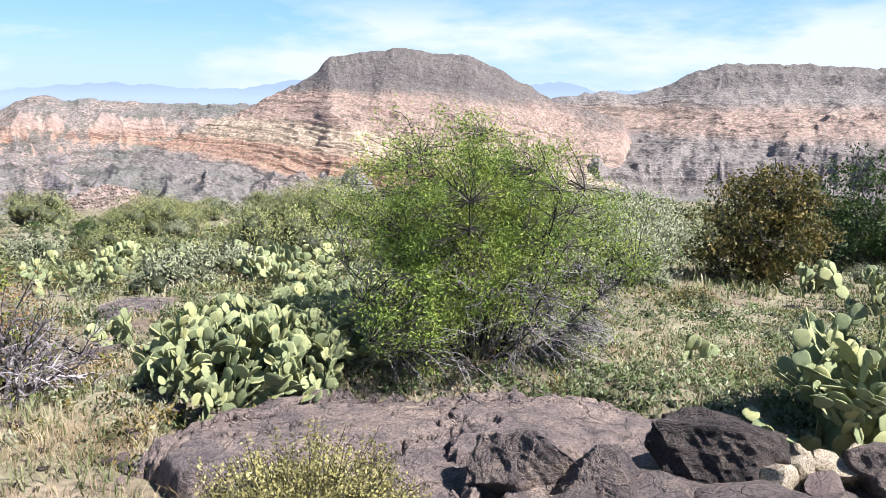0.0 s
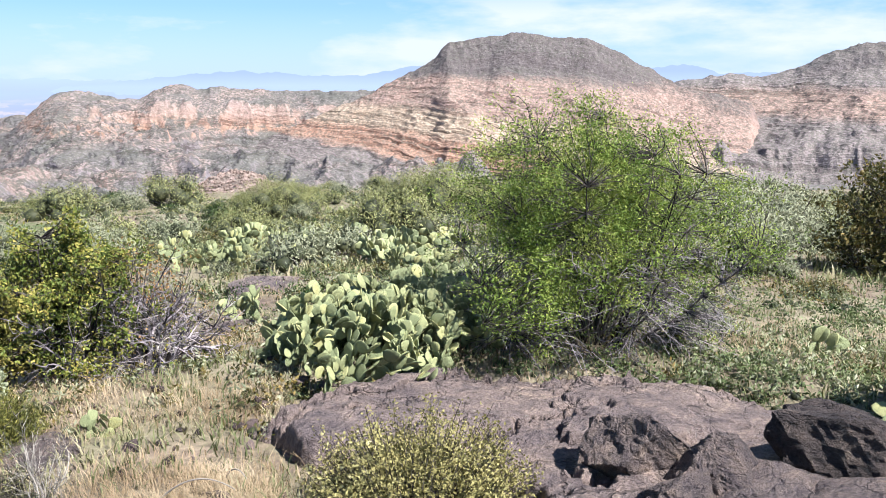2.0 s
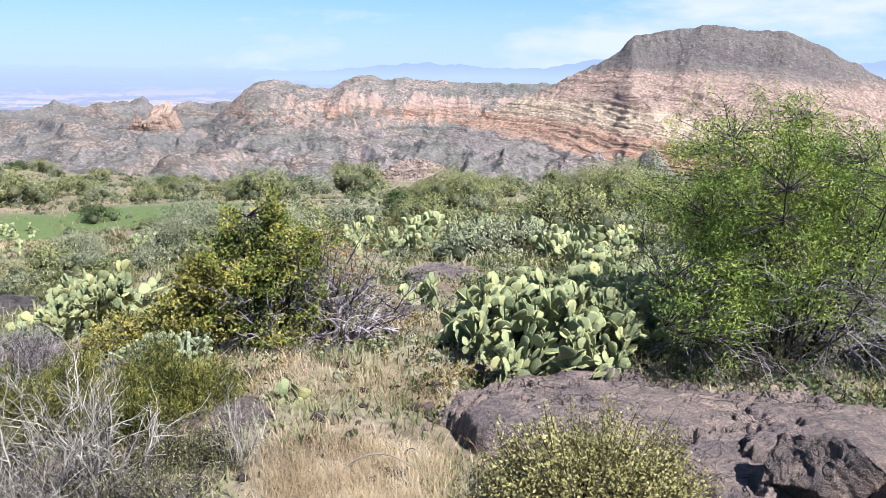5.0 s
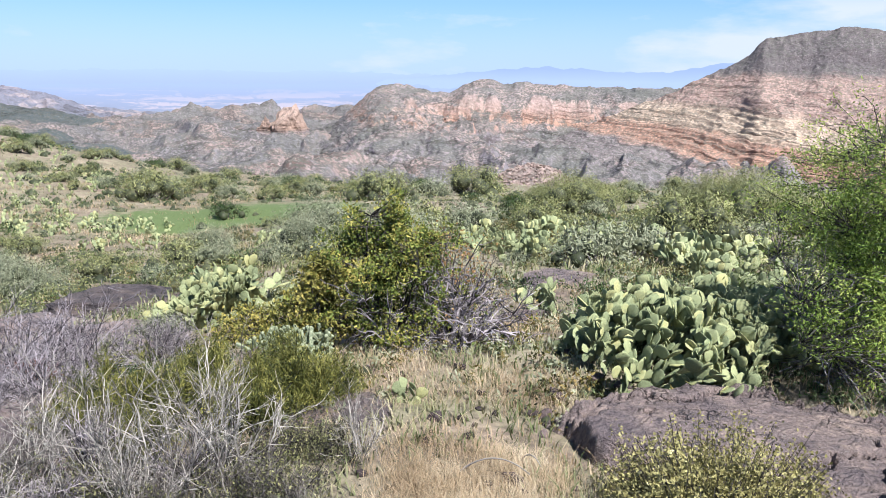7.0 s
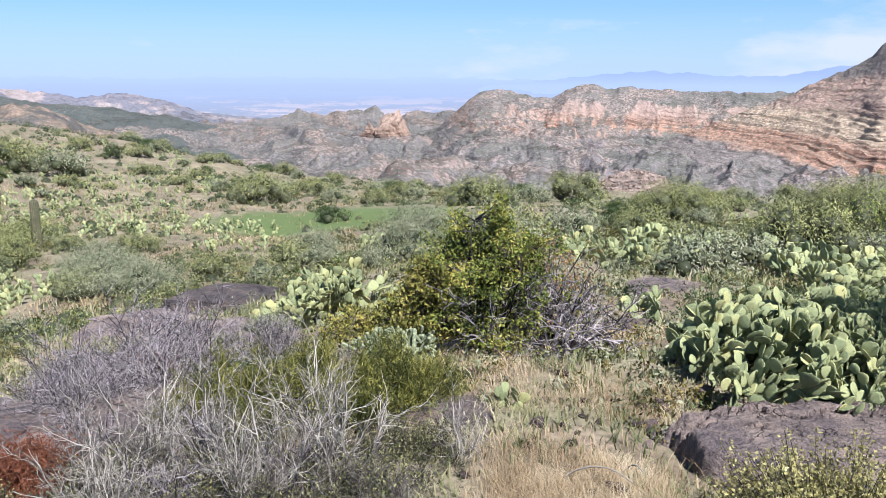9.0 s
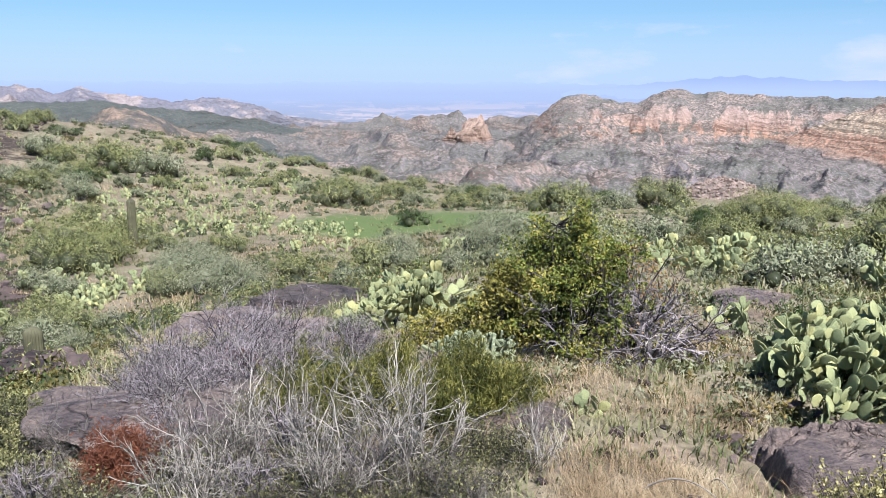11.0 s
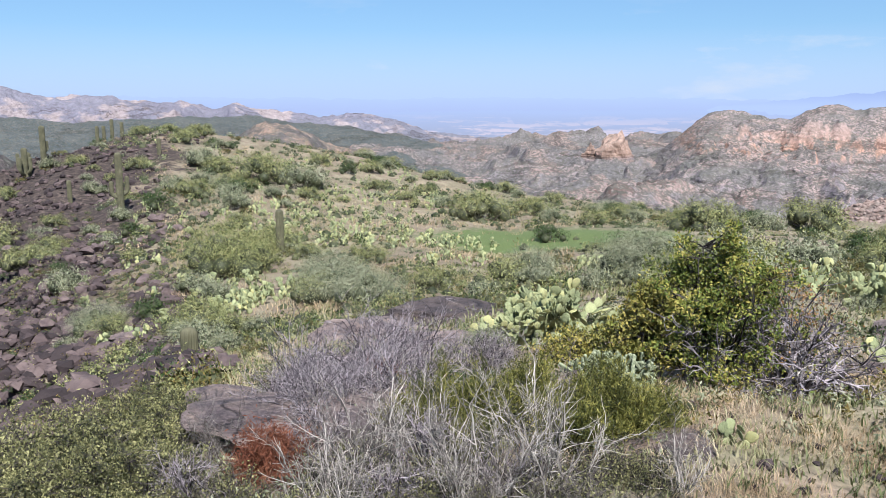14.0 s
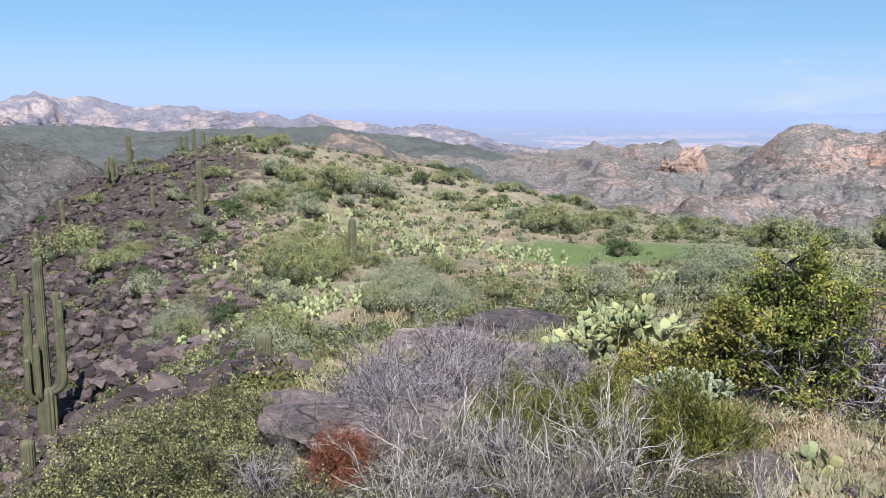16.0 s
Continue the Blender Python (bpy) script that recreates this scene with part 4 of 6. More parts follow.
def boulder_mound():
    """A low mound heaped with pale red boulders."""
    rng = np.random.default_rng(90)
    mid = np.array([840 * math.sin(math.radians(5.7)), 840 * math.cos(math.radians(5.7))])
    rise = lambda dx, dy: -122 + 35 * np.exp(-(dx / 52) ** 2 - (dy / 50) ** 2) + 2.5 * fbm(dx / 14, dy / 14, 91, 3)
    gx, gy = np.meshgrid(np.linspace(-140, 140, 90), np.linspace(-120, 120, 90), indexing="ij")
    top = holder("mountain_9", pose(mid[0], mid[1], 0), "low mound heaped with pale red boulders", "mountain")
    tagged(top, kind="structure")
    part("mound", mesh_of("mound", np.stack([gx, gy, rise(gx, gy)], -1), grid_faces(90, 90), M_TANHILL, True), top)
    dx, dy = rng.normal(0, 44, 1500), rng.normal(-8, 36, 1500)
    size = rng.uniform(1.0, 4.2, 1500)
    geo = []
    for k in range(1500):
        v, f = LUMPS[k % len(LUMPS)]
        turn = np.array(pose(0, 0, 0, rng.uniform(-30, 30), rng.uniform(-30, 30), rng.uniform(0, 360)))[:3, :3]
        geo.append((v * np.array([1, rng.uniform(0.7, 1), rng.uniform(0.6, 0.9)]) @ turn.T * size[k] + np.array([dx[k], dy[k], float(rise(dx[k], dy[k])) + 0.25 * size[k]]), f))
    tagged(part("boulders", mesh_of("boulders", *join(geo), M_TANHILL), top), kind="stuff")


def low_rock(seed):
    """An angular stone of few faces."""
    rng = np.random.default_rng(seed)
    bm = bmesh.new()
    bmesh.ops.create_icosphere(bm, subdivisions=1, radius=0.6)
    v = np.array([q.co for q in bm.verts])
    f = np.array([[q.index for q in p.verts] for p in bm.faces])
    bm.free()
    for _ in range(9):
        d = unit(rng.normal(0, 1, 3))
        v = v - np.maximum(v @ d - rng.uniform(0.3, 0.45), 0)[:, None] * d
    return v + rng.normal(0, 0.03, v.shape), f


LUMPS = [low_rock(700 + i) for i in range(8)]
boulder_mound()



def valley_hills():
    """Rolling broken hills and washes between the ridge and the plateau."""
    cols, rows = 500, 200
    az, r = np.meshgrid(np.linspace(-3, 46, cols), np.geomspace(820, 3300, rows), indexing="ij")
    x, y = -r * np.sin(np.radians(az)), r * np.cos(np.radians(az))
    z = np.interp(r, [800, 1100, 1500, 2000, 2600, 3300], [-190, -186, -190, -192, -180, -165])
    wx, wy = x + 70 * fbm(x / 240, y / 240, 131, 3), y + 70 * fbm(x / 240, y / 240, 132, 3)
    z = z + 40 * ridged(wx / 420, wy / 420, 133, 4, 0.45) + 13 * ridged(wx / 150, wy / 150, 136, 3, 0.5) + 6 * fbm(x / 30, y / 30, 134, 4)
    edge = np.clip(np.minimum(az + 3, 46 - az) / 5, 0, 1)
    ob = new("mountain_10", mesh_of("mountain_10", np.stack([x, y, z - 70 * (1 - edge)], -1), grid_faces(cols, rows), M_HILL, True))
    return tagged(ob, "rolling grey-pink hills and washes in the valley", "mountain", kind="structure")


valley_hills()

# ---- rocks ----
def boulder_mesh(name, seed, cuts=16, detail=3, lump=0.05, material=None, chips=0.022):
    """An angular rock about one metre across, cut by planes and chipped."""
    rng = np.random.default_rng(seed)
    bm = bmesh.new()
    bmesh.ops.create_icosphere(bm, subdivisions=detail, radius=0.62)
    v = np.array([q.co for q in bm.verts])
    for _ in range(cuts):
        d = unit(rng.normal(0, 1, 3))
        over = np.maximum(v @ d - rng.uniform(0.28, 0.46), 0)
        v = v - over[:, None] * d
    q = (v @ unit(rng.normal(0, 1, 3)) + 0.05 * fbm(v[:, 0] * 2, v[:, 1] * 2 + v[:, 2], seed + 8, 3)) / 0.11
    v = v * (1 + 0.035 * (q - np.floor(q)))[:, None]
    v = v + unit(v) * (lump * fbm(v[:, 0] * 2 + seed, v[:, 1] * 2 + v[:, 2] * 1.7, seed, 3) + chips * ridged(v[:, 0] * 4 + v[:, 2] * 2.5, v[:, 1] * 4 - v[:, 2] * 2, seed + 3, 4) + 0.4 * chips * fbm(v[:, 0] * 14 + v[:, 2] * 9, v[:, 1] * 14 - v[:, 2] * 11, seed + 4, 3))[:, None]
    for q, p in zip(bm.verts, v):
        q.co = p
    me = bpy.data.meshes.new(name)
    bm.to_mesh(me)
    bm.free()
    me.materials.append(material or M_BASALT)
    return me


def rock(name, mesh, bearing, distance, size, turn, label, sink=0.25, tilt=0.0, lift=0.0, group="", base=None):
    x, y, z = place(bearing, distance)
    if base is not None:
        z = base - size[2] * (0.22 - sink)
    ob = new(name, mesh)
    ob.matrix_basis = pose(x, y, z + size[2] * (0.5 - sink) + lift, tilt, 0, turn) @ Matrix.Diagonal((*size, 1))
    return tagged(ob, label, "rock", group)


def rock_slab():
    """The cracked basalt outcrop: a low dome with a steep broken lip, split into blocks."""
    rng = np.random.default_rng(7)
    az, rr = np.meshgrid(np.linspace(-6, -66, 400), np.linspace(3.0, 6.4, 200), indexing="ij")
    x, y = rr * np.sin(np.radians(-az)), rr * np.cos(np.radians(az))
    wob = 0.10 * fbm(x * 2.2, y * 2.2, 40, 4)
    front = np.interp(-az, [6, 9, 11, 15, 25, 34, 45, 66], [5.3, 4.95, 4.62, 4.45, 4.05, 3.55, 3.35, 3.2]) + wob
    behind = np.interp(-az, [6, 9, 11, 15, 25, 38, 45, 54, 66], [5.2, 5.15, 5.35, 5.72, 5.85, 5.85, 5.6, 5.25, 5.0]) + wob
    d_front, d_back = rr - front, behind - rr
    inside = np.minimum(np.minimum(d_front * 1.6, d_back), 0.9)
    # blocks between cracks
    px, py = rng.uniform(0.5, 5.6, 30), rng.uniform(1.4, 6.2, 30)
    qx, qy = x + 0.22 * fbm(x * 1.6, y * 1.6, 50, 5, 0.6), y + 0.22 * fbm(x * 1.6, y * 1.6, 60, 5, 0.6)
    dist = np.sqrt((qx[..., None] - px) ** 2 + (1.5 * (qy[..., None] - py)) ** 2)
    near = np.argsort(dist, -1)
    d1 = np.take_along_axis(dist, near[..., :1], -1)[..., 0]
    d2 = np.take_along_axis(dist, near[..., 1:2], -1)[..., 0]
    cell = near[..., 0]
    strength = np.clip(0.6 + 0.9 * fbm(x * 0.9, y * 0.9, 70, 2), 0.0, 1.0)
    crack = np.exp(-((d2 - d1) / 0.036) ** 2) * np.clip(strength * 1.4, 0, 1)
    step = rng.normal(0, 0.022, 30)[cell] * np.clip((d2 - d1) / 0.10, 0, 1)
    dome = 0.16 * np.tanh(np.maximum(inside, -0.3) / 0.08) + 0.05 * np.maximum(inside, 0)
    flute = (0.075 * ridged(x * 6, y * 6, 95, 4) - 0.045) * np.exp(-((inside - 0.02) / 0.12) ** 2)
    layer = 0.012 * np.sin(30 * dome + 3 * fbm(x * 1.5, y * 4, 80, 3))
    z = -0.255 + dome + step - 0.12 * crack + 0.014 * fbm(x * 1.5, y * 1.5, 90, 3, 0.5) + flute + layer * 0.3
    q = (z + 0.05 * fbm(x * 1.3, y * 2.2, 97, 5, 0.6)) / 0.03
    z = z + 0.03 * ((q - np.floor(q)) ** 5 - (q - np.floor(q))) * 0.2
    z = np.where(inside < -0.16, z - 0.5, z)
    ob = holder("rock_outcrop", Matrix.Identity(4), "broad cracked dark purple-brown basalt outcrop lying flush in the ground", "rock")
    v = np.stack([x, y, z], -1).reshape(-1, 3)
    f = grid_faces(400, 200)
    owner = cell.reshape(-1)[f[:, 0]]
    for k in range(30):
        mine = f[owner == k]
        if len(mine) > 60 and v[mine[:, 0], 2].max() > -0.3:
            used, idx = np.unique(mine, return_inverse=True)
            part("block", mesh_of("block", v[used], idx.reshape(-1, 4), M_SLAB, True), ob)
    return ob


rock_slab()
ROCKS = [boulder_mesh("boulder_%s" % k, 100 + i, 10 + i, 5 if i < 3 else 4, 0.05, (M_GREYROCK, M_VARNISH, M_BASALT)[i] if i < 3 else M_BASALT) for i, k in enumerate("abcdefgh")]
RUST = [boulder_mesh("rubble_%s" % k, 200 + i, 14, 2, 0.05, M_RUST) for i, k in enumerate("abcdef")]
PALE = [boulder_mesh("pale_%s" % k, 300 + i, 10, 3, 0.10, M_PALE) for i, k in enumerate("abc")]
for k, (b, d, z, w, h, turn) in enumerate([(11.8, 2060, -146, 92, 138, 15), (10.8, 2070, -150, 70, 120, 70), (12.75, 2070, -152, 66, 116, 130)]):
    me = boulder_mesh("rock_knoll", 940 + k, 12, 5, 0.05, M_REDHILL, 0.05)
    me.transform(pose(-d * math.sin(math.radians(b)), d * math.cos(math.radians(b)), z, 0, 0, turn) @ Matrix.Diagonal((w, w * 0.85, h, 1)))
    tagged(new("rock_knoll", me), "blocky orange rock cliffs on top of a small butte", "rock", "orange knoll cliffs", "structure")
BLOCK = "angular dark basalt boulder resting on the outcrop"
TOP = -0.08
rock("boulder", ROCKS[0], -35.2, 4.3, (0.60, 0.50, 0.50), 25, "angular grey-brown basalt block with sharp broken faces", 0.15, 6, 0.0, base=TOP)
rock("boulder", ROCKS[1], -47.6, 4.7, (0.74, 0.56, 0.54), -38, "large nearly black basalt boulder with a deeply shaded side", 0.15, 4, 0.0, base=TOP)
rock("boulder", ROCKS[2], -41.0, 4.15, (0.62, 0.50, 0.36), 70, BLOCK, 0.2, 8, 0.0, base=TOP)
rock("boulder", ROCKS[3], -38.8, 3.85, (0.46, 0.40, 0.30), 10, BLOCK, 0.2, 0, 0.0, base=TOP)
rock("boulder", ROCKS[4], -45.3, 4.0, (0.98, 0.6, 0.30), 30, BLOCK, 0.25, 4, 0.0, base=TOP)
rock("boulder", ROCKS[5], -50.5, 4.1, (0.9, 0.6, 0.30), -20, BLOCK, 0.25, -3, 0.0, base=TOP)
rock("boulder", ROCKS[6], -57.0, 4.3, (0.9, 0.6, 0.2), 50, BLOCK, 0.2, 3, 0.0, base=TOP)
rock("boulder", ROCKS[7], -59.5, 5.0, (0.5, 0.42, 0.36), 15, BLOCK, 0.2, 3, 0.0, base=TOP)
STONES = "pale stones by the outcrop"
rock("pale_stone", PALE[0], -52.6, 4.55, (0.27, 0.24, 0.24), 15, "rounded cream stone with a rough pitted face", 0.1, 0, 0.02, STONES, TOP)
rock("pale_stone", PALE[1], -54.0, 4.75, (0.25, 0.2, 0.2), 60, "cream and brown weathered stone", 0.1, 0, 0.02, STONES, TOP)
rock("pale_stone", PALE[2], -55.6, 4.9, (0.23, 0.2, 0.17), 100, "cream and brown weathered stone", 0.1, 0, 0.02, STONES, TOP)
rock("pale_stone", PALE[0], -57.0, 5.05, (0.3, 0.22, 0.15), 200, "cream and brown weathered stone", 0.1, 0, 0.02, STONES, TOP)
rock("pale_stone", PALE[1], -53.4, 4.95, (0.2, 0.2, 0.15), 150, "cream and brown weathered stone", 0.1, 0, 0.02, STONES, TOP)
rock("red_stone", RUST[0], -55.3, 4.62, (0.38, 0.2, 0.11), 20, "flat rust-red stone slab", 0.1, 8, 0.08, "", TOP)
FLAT = "flat weathered basalt slab flush with the soil"
rock("flat_rock", ROCKS[2], 7.2, 5.25, (0.75, 0.95, 0.14), 20, FLAT, 0.45)
rock("flat_rock", ROCKS[4], 10.6, 6.1, (0.6, 0.6, 0.2), 80, FLAT, 0.3)
rock("flat_rock", ROCKS[5], 13.2, 6.9, (0.5, 0.5, 0.3), 130, "flat-topped brown stone beside the green shrub", 0.25)
rock("flat_rock", ROCKS[6], -8.0, 12.3, (1.8, 1.5, 0.35), 40, FLAT, 0.45)
rock("flat_rock", ROCKS[3], -5.0, 8.8, (0.7, 0.6, 0.25), 10, FLAT, 0.45)
rock("flat_rock", ROCKS[1], 23.6, 17.5, (2.6, 3.0, 0.8), 15, "low basalt outcrop on the slope", 0.4)
rock("flat_rock", ROCKS[0], 28.6, 16.0, (2.6, 2.2, 0.7), 75, "low basalt outcrop on the slope", 0.4)
rock("flat_rock", ROCKS[3], 30.0, 9.8, (2.6, 2.0, 0.45), 60, "broad purple-brown basalt outcrop under grey brush", 0.36)
rock("flat_rock", ROCKS[6], 24.5, 11.0, (3.4, 2.2, 0.6), 100, "broad purple-brown basalt outcrop under grey brush", 0.36)
rock("flat_rock", ROCKS[2], 27.5, 6.0, (2.6, 1.8, 0.3), 10, "broad purple-brown basalt outcrop under grey brush", 0.42)
rock("flat_rock", ROCKS[7], 39.6, 8.6, (1.1, 1.5, 0.3), 30, "smooth purple-grey basalt slab among brush", 0.4)
rock("flat_rock", ROCKS[5], 43.6, 30, (2.6, 1.6, 0.5), 30, "flat grey rock shelf on the slope", 0.42)


# ---- cacti ----
def pad_mesh(name, seed, around=10, along_n=6):
    """A flat egg-shaped cactus pad, 1 long, its joint at the origin, standing along z, its face along y."""
    rng = np.random.default_rng(seed)
    t = np.linspace(0, np.pi, along_n)
    z = 0.5 - 0.5 * np.cos(t)
    half = 0.50 * np.sin(t) ** 0.7 * (0.74 + 0.40 * z)
    half[0], half[-1] = 0.04, 0.02
    thick = 0.05 * np.sin(t) ** 0.6 + 0.010
    a = np.arange(around) * 2 * np.pi / around
    w = 1 + rng.normal(0, 0.03, (along_n, around))
    x = half[:, None] * np.cos(a) * w
    bend = 0.10 * rng.normal() * (z[:, None] - 0.4) * np.ones_like(x) + 0.25 * rng.normal() * x * x
    y = thick[:, None] * np.sin(a) + bend
    v = np.stack([x, y, z[:, None] * np.ones_like(x)], -1)
    return v.reshape(-1, 3), grid_faces(along_n, around, True)


PAD_GEO = [pad_mesh("pad", 400 + i) for i in range(4)]
PAD_LOW = [pad_mesh("pad_low", 410 + i, 6, 4) for i in range(3)]
PADS = [mesh_of("pad", v, f, M_PAD, True) for v, f in PAD_GEO]
FAR_PADS = [mesh_of("pad", *pad_mesh("pad", 420 + i, 8, 5), M_PAD, True) for i in range(4)]


def pad_layout(rng, bases, size, levels, branch):
    """Poses of the pads of one plant: pads stand on pads."""
    out = []
    layer = []
    for x, y in bases:
        m = pose(x, y, -0.03, rng.uniform(-18, 18), rng.uniform(-24, 24), rng.normal(18, 48))
        layer.append((m, size * rng.uniform(0.8, 1.1)))
    for level in range(levels):
        nxt = []
        for m, s in layer:
            out.append(m @ Matrix.Scale(s, 4))
            for _ in range(rng.choice([1, 2, 3], p=branch) if level < levels - 1 else 0):
                a = rng.normal(0, 36)
                rim = m @ Matrix.Translation((0.40 * s * math.sin(radians(a)), 0, s * (0.55 + 0.40 * math.cos(radians(a)))))
                up = (m.to_3x3() @ Vector((0, 0, 1))).z
                if up < 0.1 and rng.random() < 0.6:
                    continue
                nxt.append((rim @ pose(0, 0, 0, rng.normal(0, 15), a * 0.75, rng.normal(0, 34)), s * rng.uniform(0.82, 1.02)))
        layer = nxt
    return [m for m in out if (m @ Vector((0, 0, 0.6))).z > 0.02]


def prickly_pear(m, seed, radius, plants, size, levels, label, branch=(0.3, 0.5, 0.2), group="prickly pears"):
    rng = np.random.default_rng(seed)
    a, d = rng.uniform(0, 6.283, plants), radius * np.sqrt(rng.uniform(0, 1, plants))
    ob = holder("prickly_pear", m, label, "cactus", group)
    ground = m.translation
    for pm in pad_layout(rng, list(zip(d * np.cos(a), d * np.sin(a))), size, levels, branch):
        pad = part("pad", (PADS if ground.xy.length < 9 else FAR_PADS)[rng.integers(0, 4)], ob)
        q = m @ pm.to_translation()
        dz = float(ground_z(q.x, q.y)) - ground.z
        pad.matrix_basis = Matrix.Translation((0, 0, dz)) @ pm
    return ob


def pear_patch(spots, seed, label):
    """Far prickly pears, one clump at each spot (bearing, distance, radius, plants)."""
    rng = np.random.default_rng(seed)
    for b, d, rad, n in spots:
        x0, y0, z0 = place(b, d)
        geo = []
        for _ in range(n):
            a, q = rng.uniform(0, 6.283), rad * math.sqrt(rng.uniform(0, 1))
            x, y = x0 + q * math.cos(a), y0 + q * math.sin(a)
            base = pose(x - x0, y - y0, float(ground_z(x, y)) - z0, 0, 0, rng.uniform(0, 360))
            for pm in pad_layout(rng, [(0, 0)], 0.25, 3, (0.2, 0.5, 0.3)):
                v, f = PAD_LOW[rng.integers(0, 3)]
                mm = np.array(base @ pm)
                geo.append((v @ mm[:3, :3].T + mm[:3, 3], f))
        ob = holder("prickly_pear", pose(x0, y0, z0), label, "cactus", "prickly pears")
        tagged(part("pad_mass", mesh_of("pad_mass", *join(geo), M_PAD, True), ob), kind="stuff")


GREENPEAR = "sprawling prickly pear with pale green pads"
prickly_pear(spot(-17.0, 6.35), 1, 0.72, 40, 0.145, 5, "dense prickly pear clump with grey-green pads behind the outcrop")
prickly_pear(spot(-20.8, 7.1), 2, 0.78, 44, 0.145, 5, "dense prickly pear clump with grey-green pads")
prickly_pear(spot(-12.0, 6.5), 3, 0.42, 18, 0.135, 3, GREENPEAR)
prickly_pear(spot(-19.0, 8.3), 4, 0.8, 23, 0.162, 4, GREENPEAR)
prickly_pear(spot(-22.0, 9.8), 5, 0.9, 23, 0.162, 4, GREENPEAR)
prickly_pear(spot(-20.5, 12.5), 6, 1.2, 23, 0.171, 4, "prickly pear patch with yellowing pads")
prickly_pear(spot(-23.6, 7.9), 19, 0.55, 20, 0.15, 4, GREENPEAR)
prickly_pear(spot(-7.0, 9.3), 7, 0.25, 5, 0.171, 3, "small prickly pear with yellow-green pads")
prickly_pear(spot(-8.4, 6.3), 8, 0.12, 2, 0.144, 2, "small prickly pear beside dry grass")
prickly_pear(spot(-4.6, 17.0), 9, 1.5, 30, 0.180, 4, GREENPEAR)
prickly_pear(spot(-56.3, 5.6), 10, 0.26, 9, 0.185, 7, "tall prickly pear with sunlit yellow-green pads", (0.62, 0.34, 0.04))
prickly_pear(spot(-59.8, 5.7), 11, 0.34, 10, 0.185, 7, "tall prickly pear with sunlit yellow-green pads", (0.62, 0.34, 0.04))
prickly_pear(spot(-46.4, 7.2), 12, 0.15, 3, 0.153, 2, "little prickly pear with bright yellow pads in grass")
prickly_pear(spot(-52.5, 16.0), 13, 0.5, 8, 0.216, 3, GREENPEAR)
prickly_pear(spot(-57.5, 14.0), 14, 0.6, 10, 0.225, 4, GREENPEAR)
prickly_pear(spot(16.2, 12.2), 15, 0.75, 25, 0.180, 5, "broad prickly pear clump with pale green pads beside the leafy shrub")
prickly_pear(spot(18.6, 12.6), 16, 0.5, 12, 0.180, 3, GREENPEAR)
prickly_pear(spot(2.8, 5.4), 17, 0.14, 4, 0.10, 2, "low blue-green prickly pear among dry grass")
prickly_pear(spot(-40.5, 15.0), 18, 0.8, 9, 0.216, 4, GREENPEAR)


def column(radius, height, ribs, path=None, rings=None, waist=0.1):
    """A ribbed cactus column along a path, rounded at its tip."""
    per = 4
    n = ribs * per
    rings = rings or max(10, int(height / radius * 1.2))
    t = np.concatenate([np.linspace(0, 1 - radius * 0.9 / height, rings), 1 - radius * 0.9 / height * (1 - np.sin(np.linspace(0.2, np.pi / 2, 6)))])
    prof = np.ones(len(t))
    prof[rings:] = np.cos(np.linspace(0.2, np.pi / 2, 6))
    prof[:rings] *= 1 - waist * np.exp(-t[:rings] * 6)
    a = np.arange(n) * 2 * np.pi / n
    rib = 1 + 0.11 * np.cos(a * ribs)
    pts = np.array([[0, 0, u * height] for u in t]) if path is None else np.array([path(u) for u in t])
    tan = unit(np.gradient(pts, axis=0))
    ref = np.array([0.0, 1.0, 0.0])
    s1 = unit(np.cross(ref + 0 * tan, tan))
    s2 = np.cross(tan, s1)
    rad = radius * np.maximum(prof, 0.02)[:, None] * rib
    v = pts[:, None] + s1[:, None] * (rad * np.cos(a))[..., None] + s2[:, None] * (rad * np.sin(a))[..., None]
    return v.reshape(-1, 3), grid_faces(len(t), n, True)


def saguaro(bearing, distance, height, radius, arms, label, turn=0.0, ribs=14, sink=0.1, foot=0.0):
    """arms: (height on the trunk, side angle, reach, rise)."""
    ob = holder("saguaro", spot(bearing, distance, turn, 1.0, sink), label, "cactus", "saguaros on the slope")
    part("trunk", mesh_of("saguaro_trunk", *column(radius, height, ribs), M_SAGUARO, True), ob)
    if foot:
        part("base", mesh_of("saguaro_base", *column(foot, 1.75, ribs), M_SAGUARO, True), ob, "thick weathered base of the trunk")
    for h, side, reach, rise in arms:
        ca, sa = math.cos(radians(side)), math.sin(radians(side))
        total = reach * 1.3 + rise

        def path(u):
            s = u * total
            bend = reach * 1.3
            if s < bend:
                q = s / bend * math.pi / 2
                out, up = reach * math.sin(q), reach * 0.75 * (1 - math.cos(q))
            else:
                out, up = reach, reach * 0.75 + s - bend
            return (out * ca, out * sa, h + up)

        part("arm", mesh_of("saguaro_arm", *column(radius * (0.58 if foot else 0.62), total, max(9, ribs - 4), path, 22, 0.25), M_SAGUARO, True), ob)
    return ob


saguaro(55.2, 26.0, 5.6, 0.14, [(1.5, 0, 0.62, 2.4), (1.6, 25, 0.42, 1.4), (1.35, 172, 0.62, 1.1), (1.45, 190, 0.45, 2.0), (1.5, 215, 0.34, 2.9), (1.3, 240, 0.5, 1.0), (1.35, 275, 0.36, 1.5), (1.5, 130, 0.5, 1.7)], "tall many-armed saguaro on the rocky slope", 20, foot=0.28)
saguaro(56.6, 24.0, 1.5, 0.17, [], "short young saguaro beside the tall one")
saguaro(55.2, 23.8, 1.0, 0.14, [], "short young saguaro beside the tall one")
saguaro(41.2, 20.0, 0.95, 0.19, [], "stout unbranched cactus column with pale ribs", 0, 18)
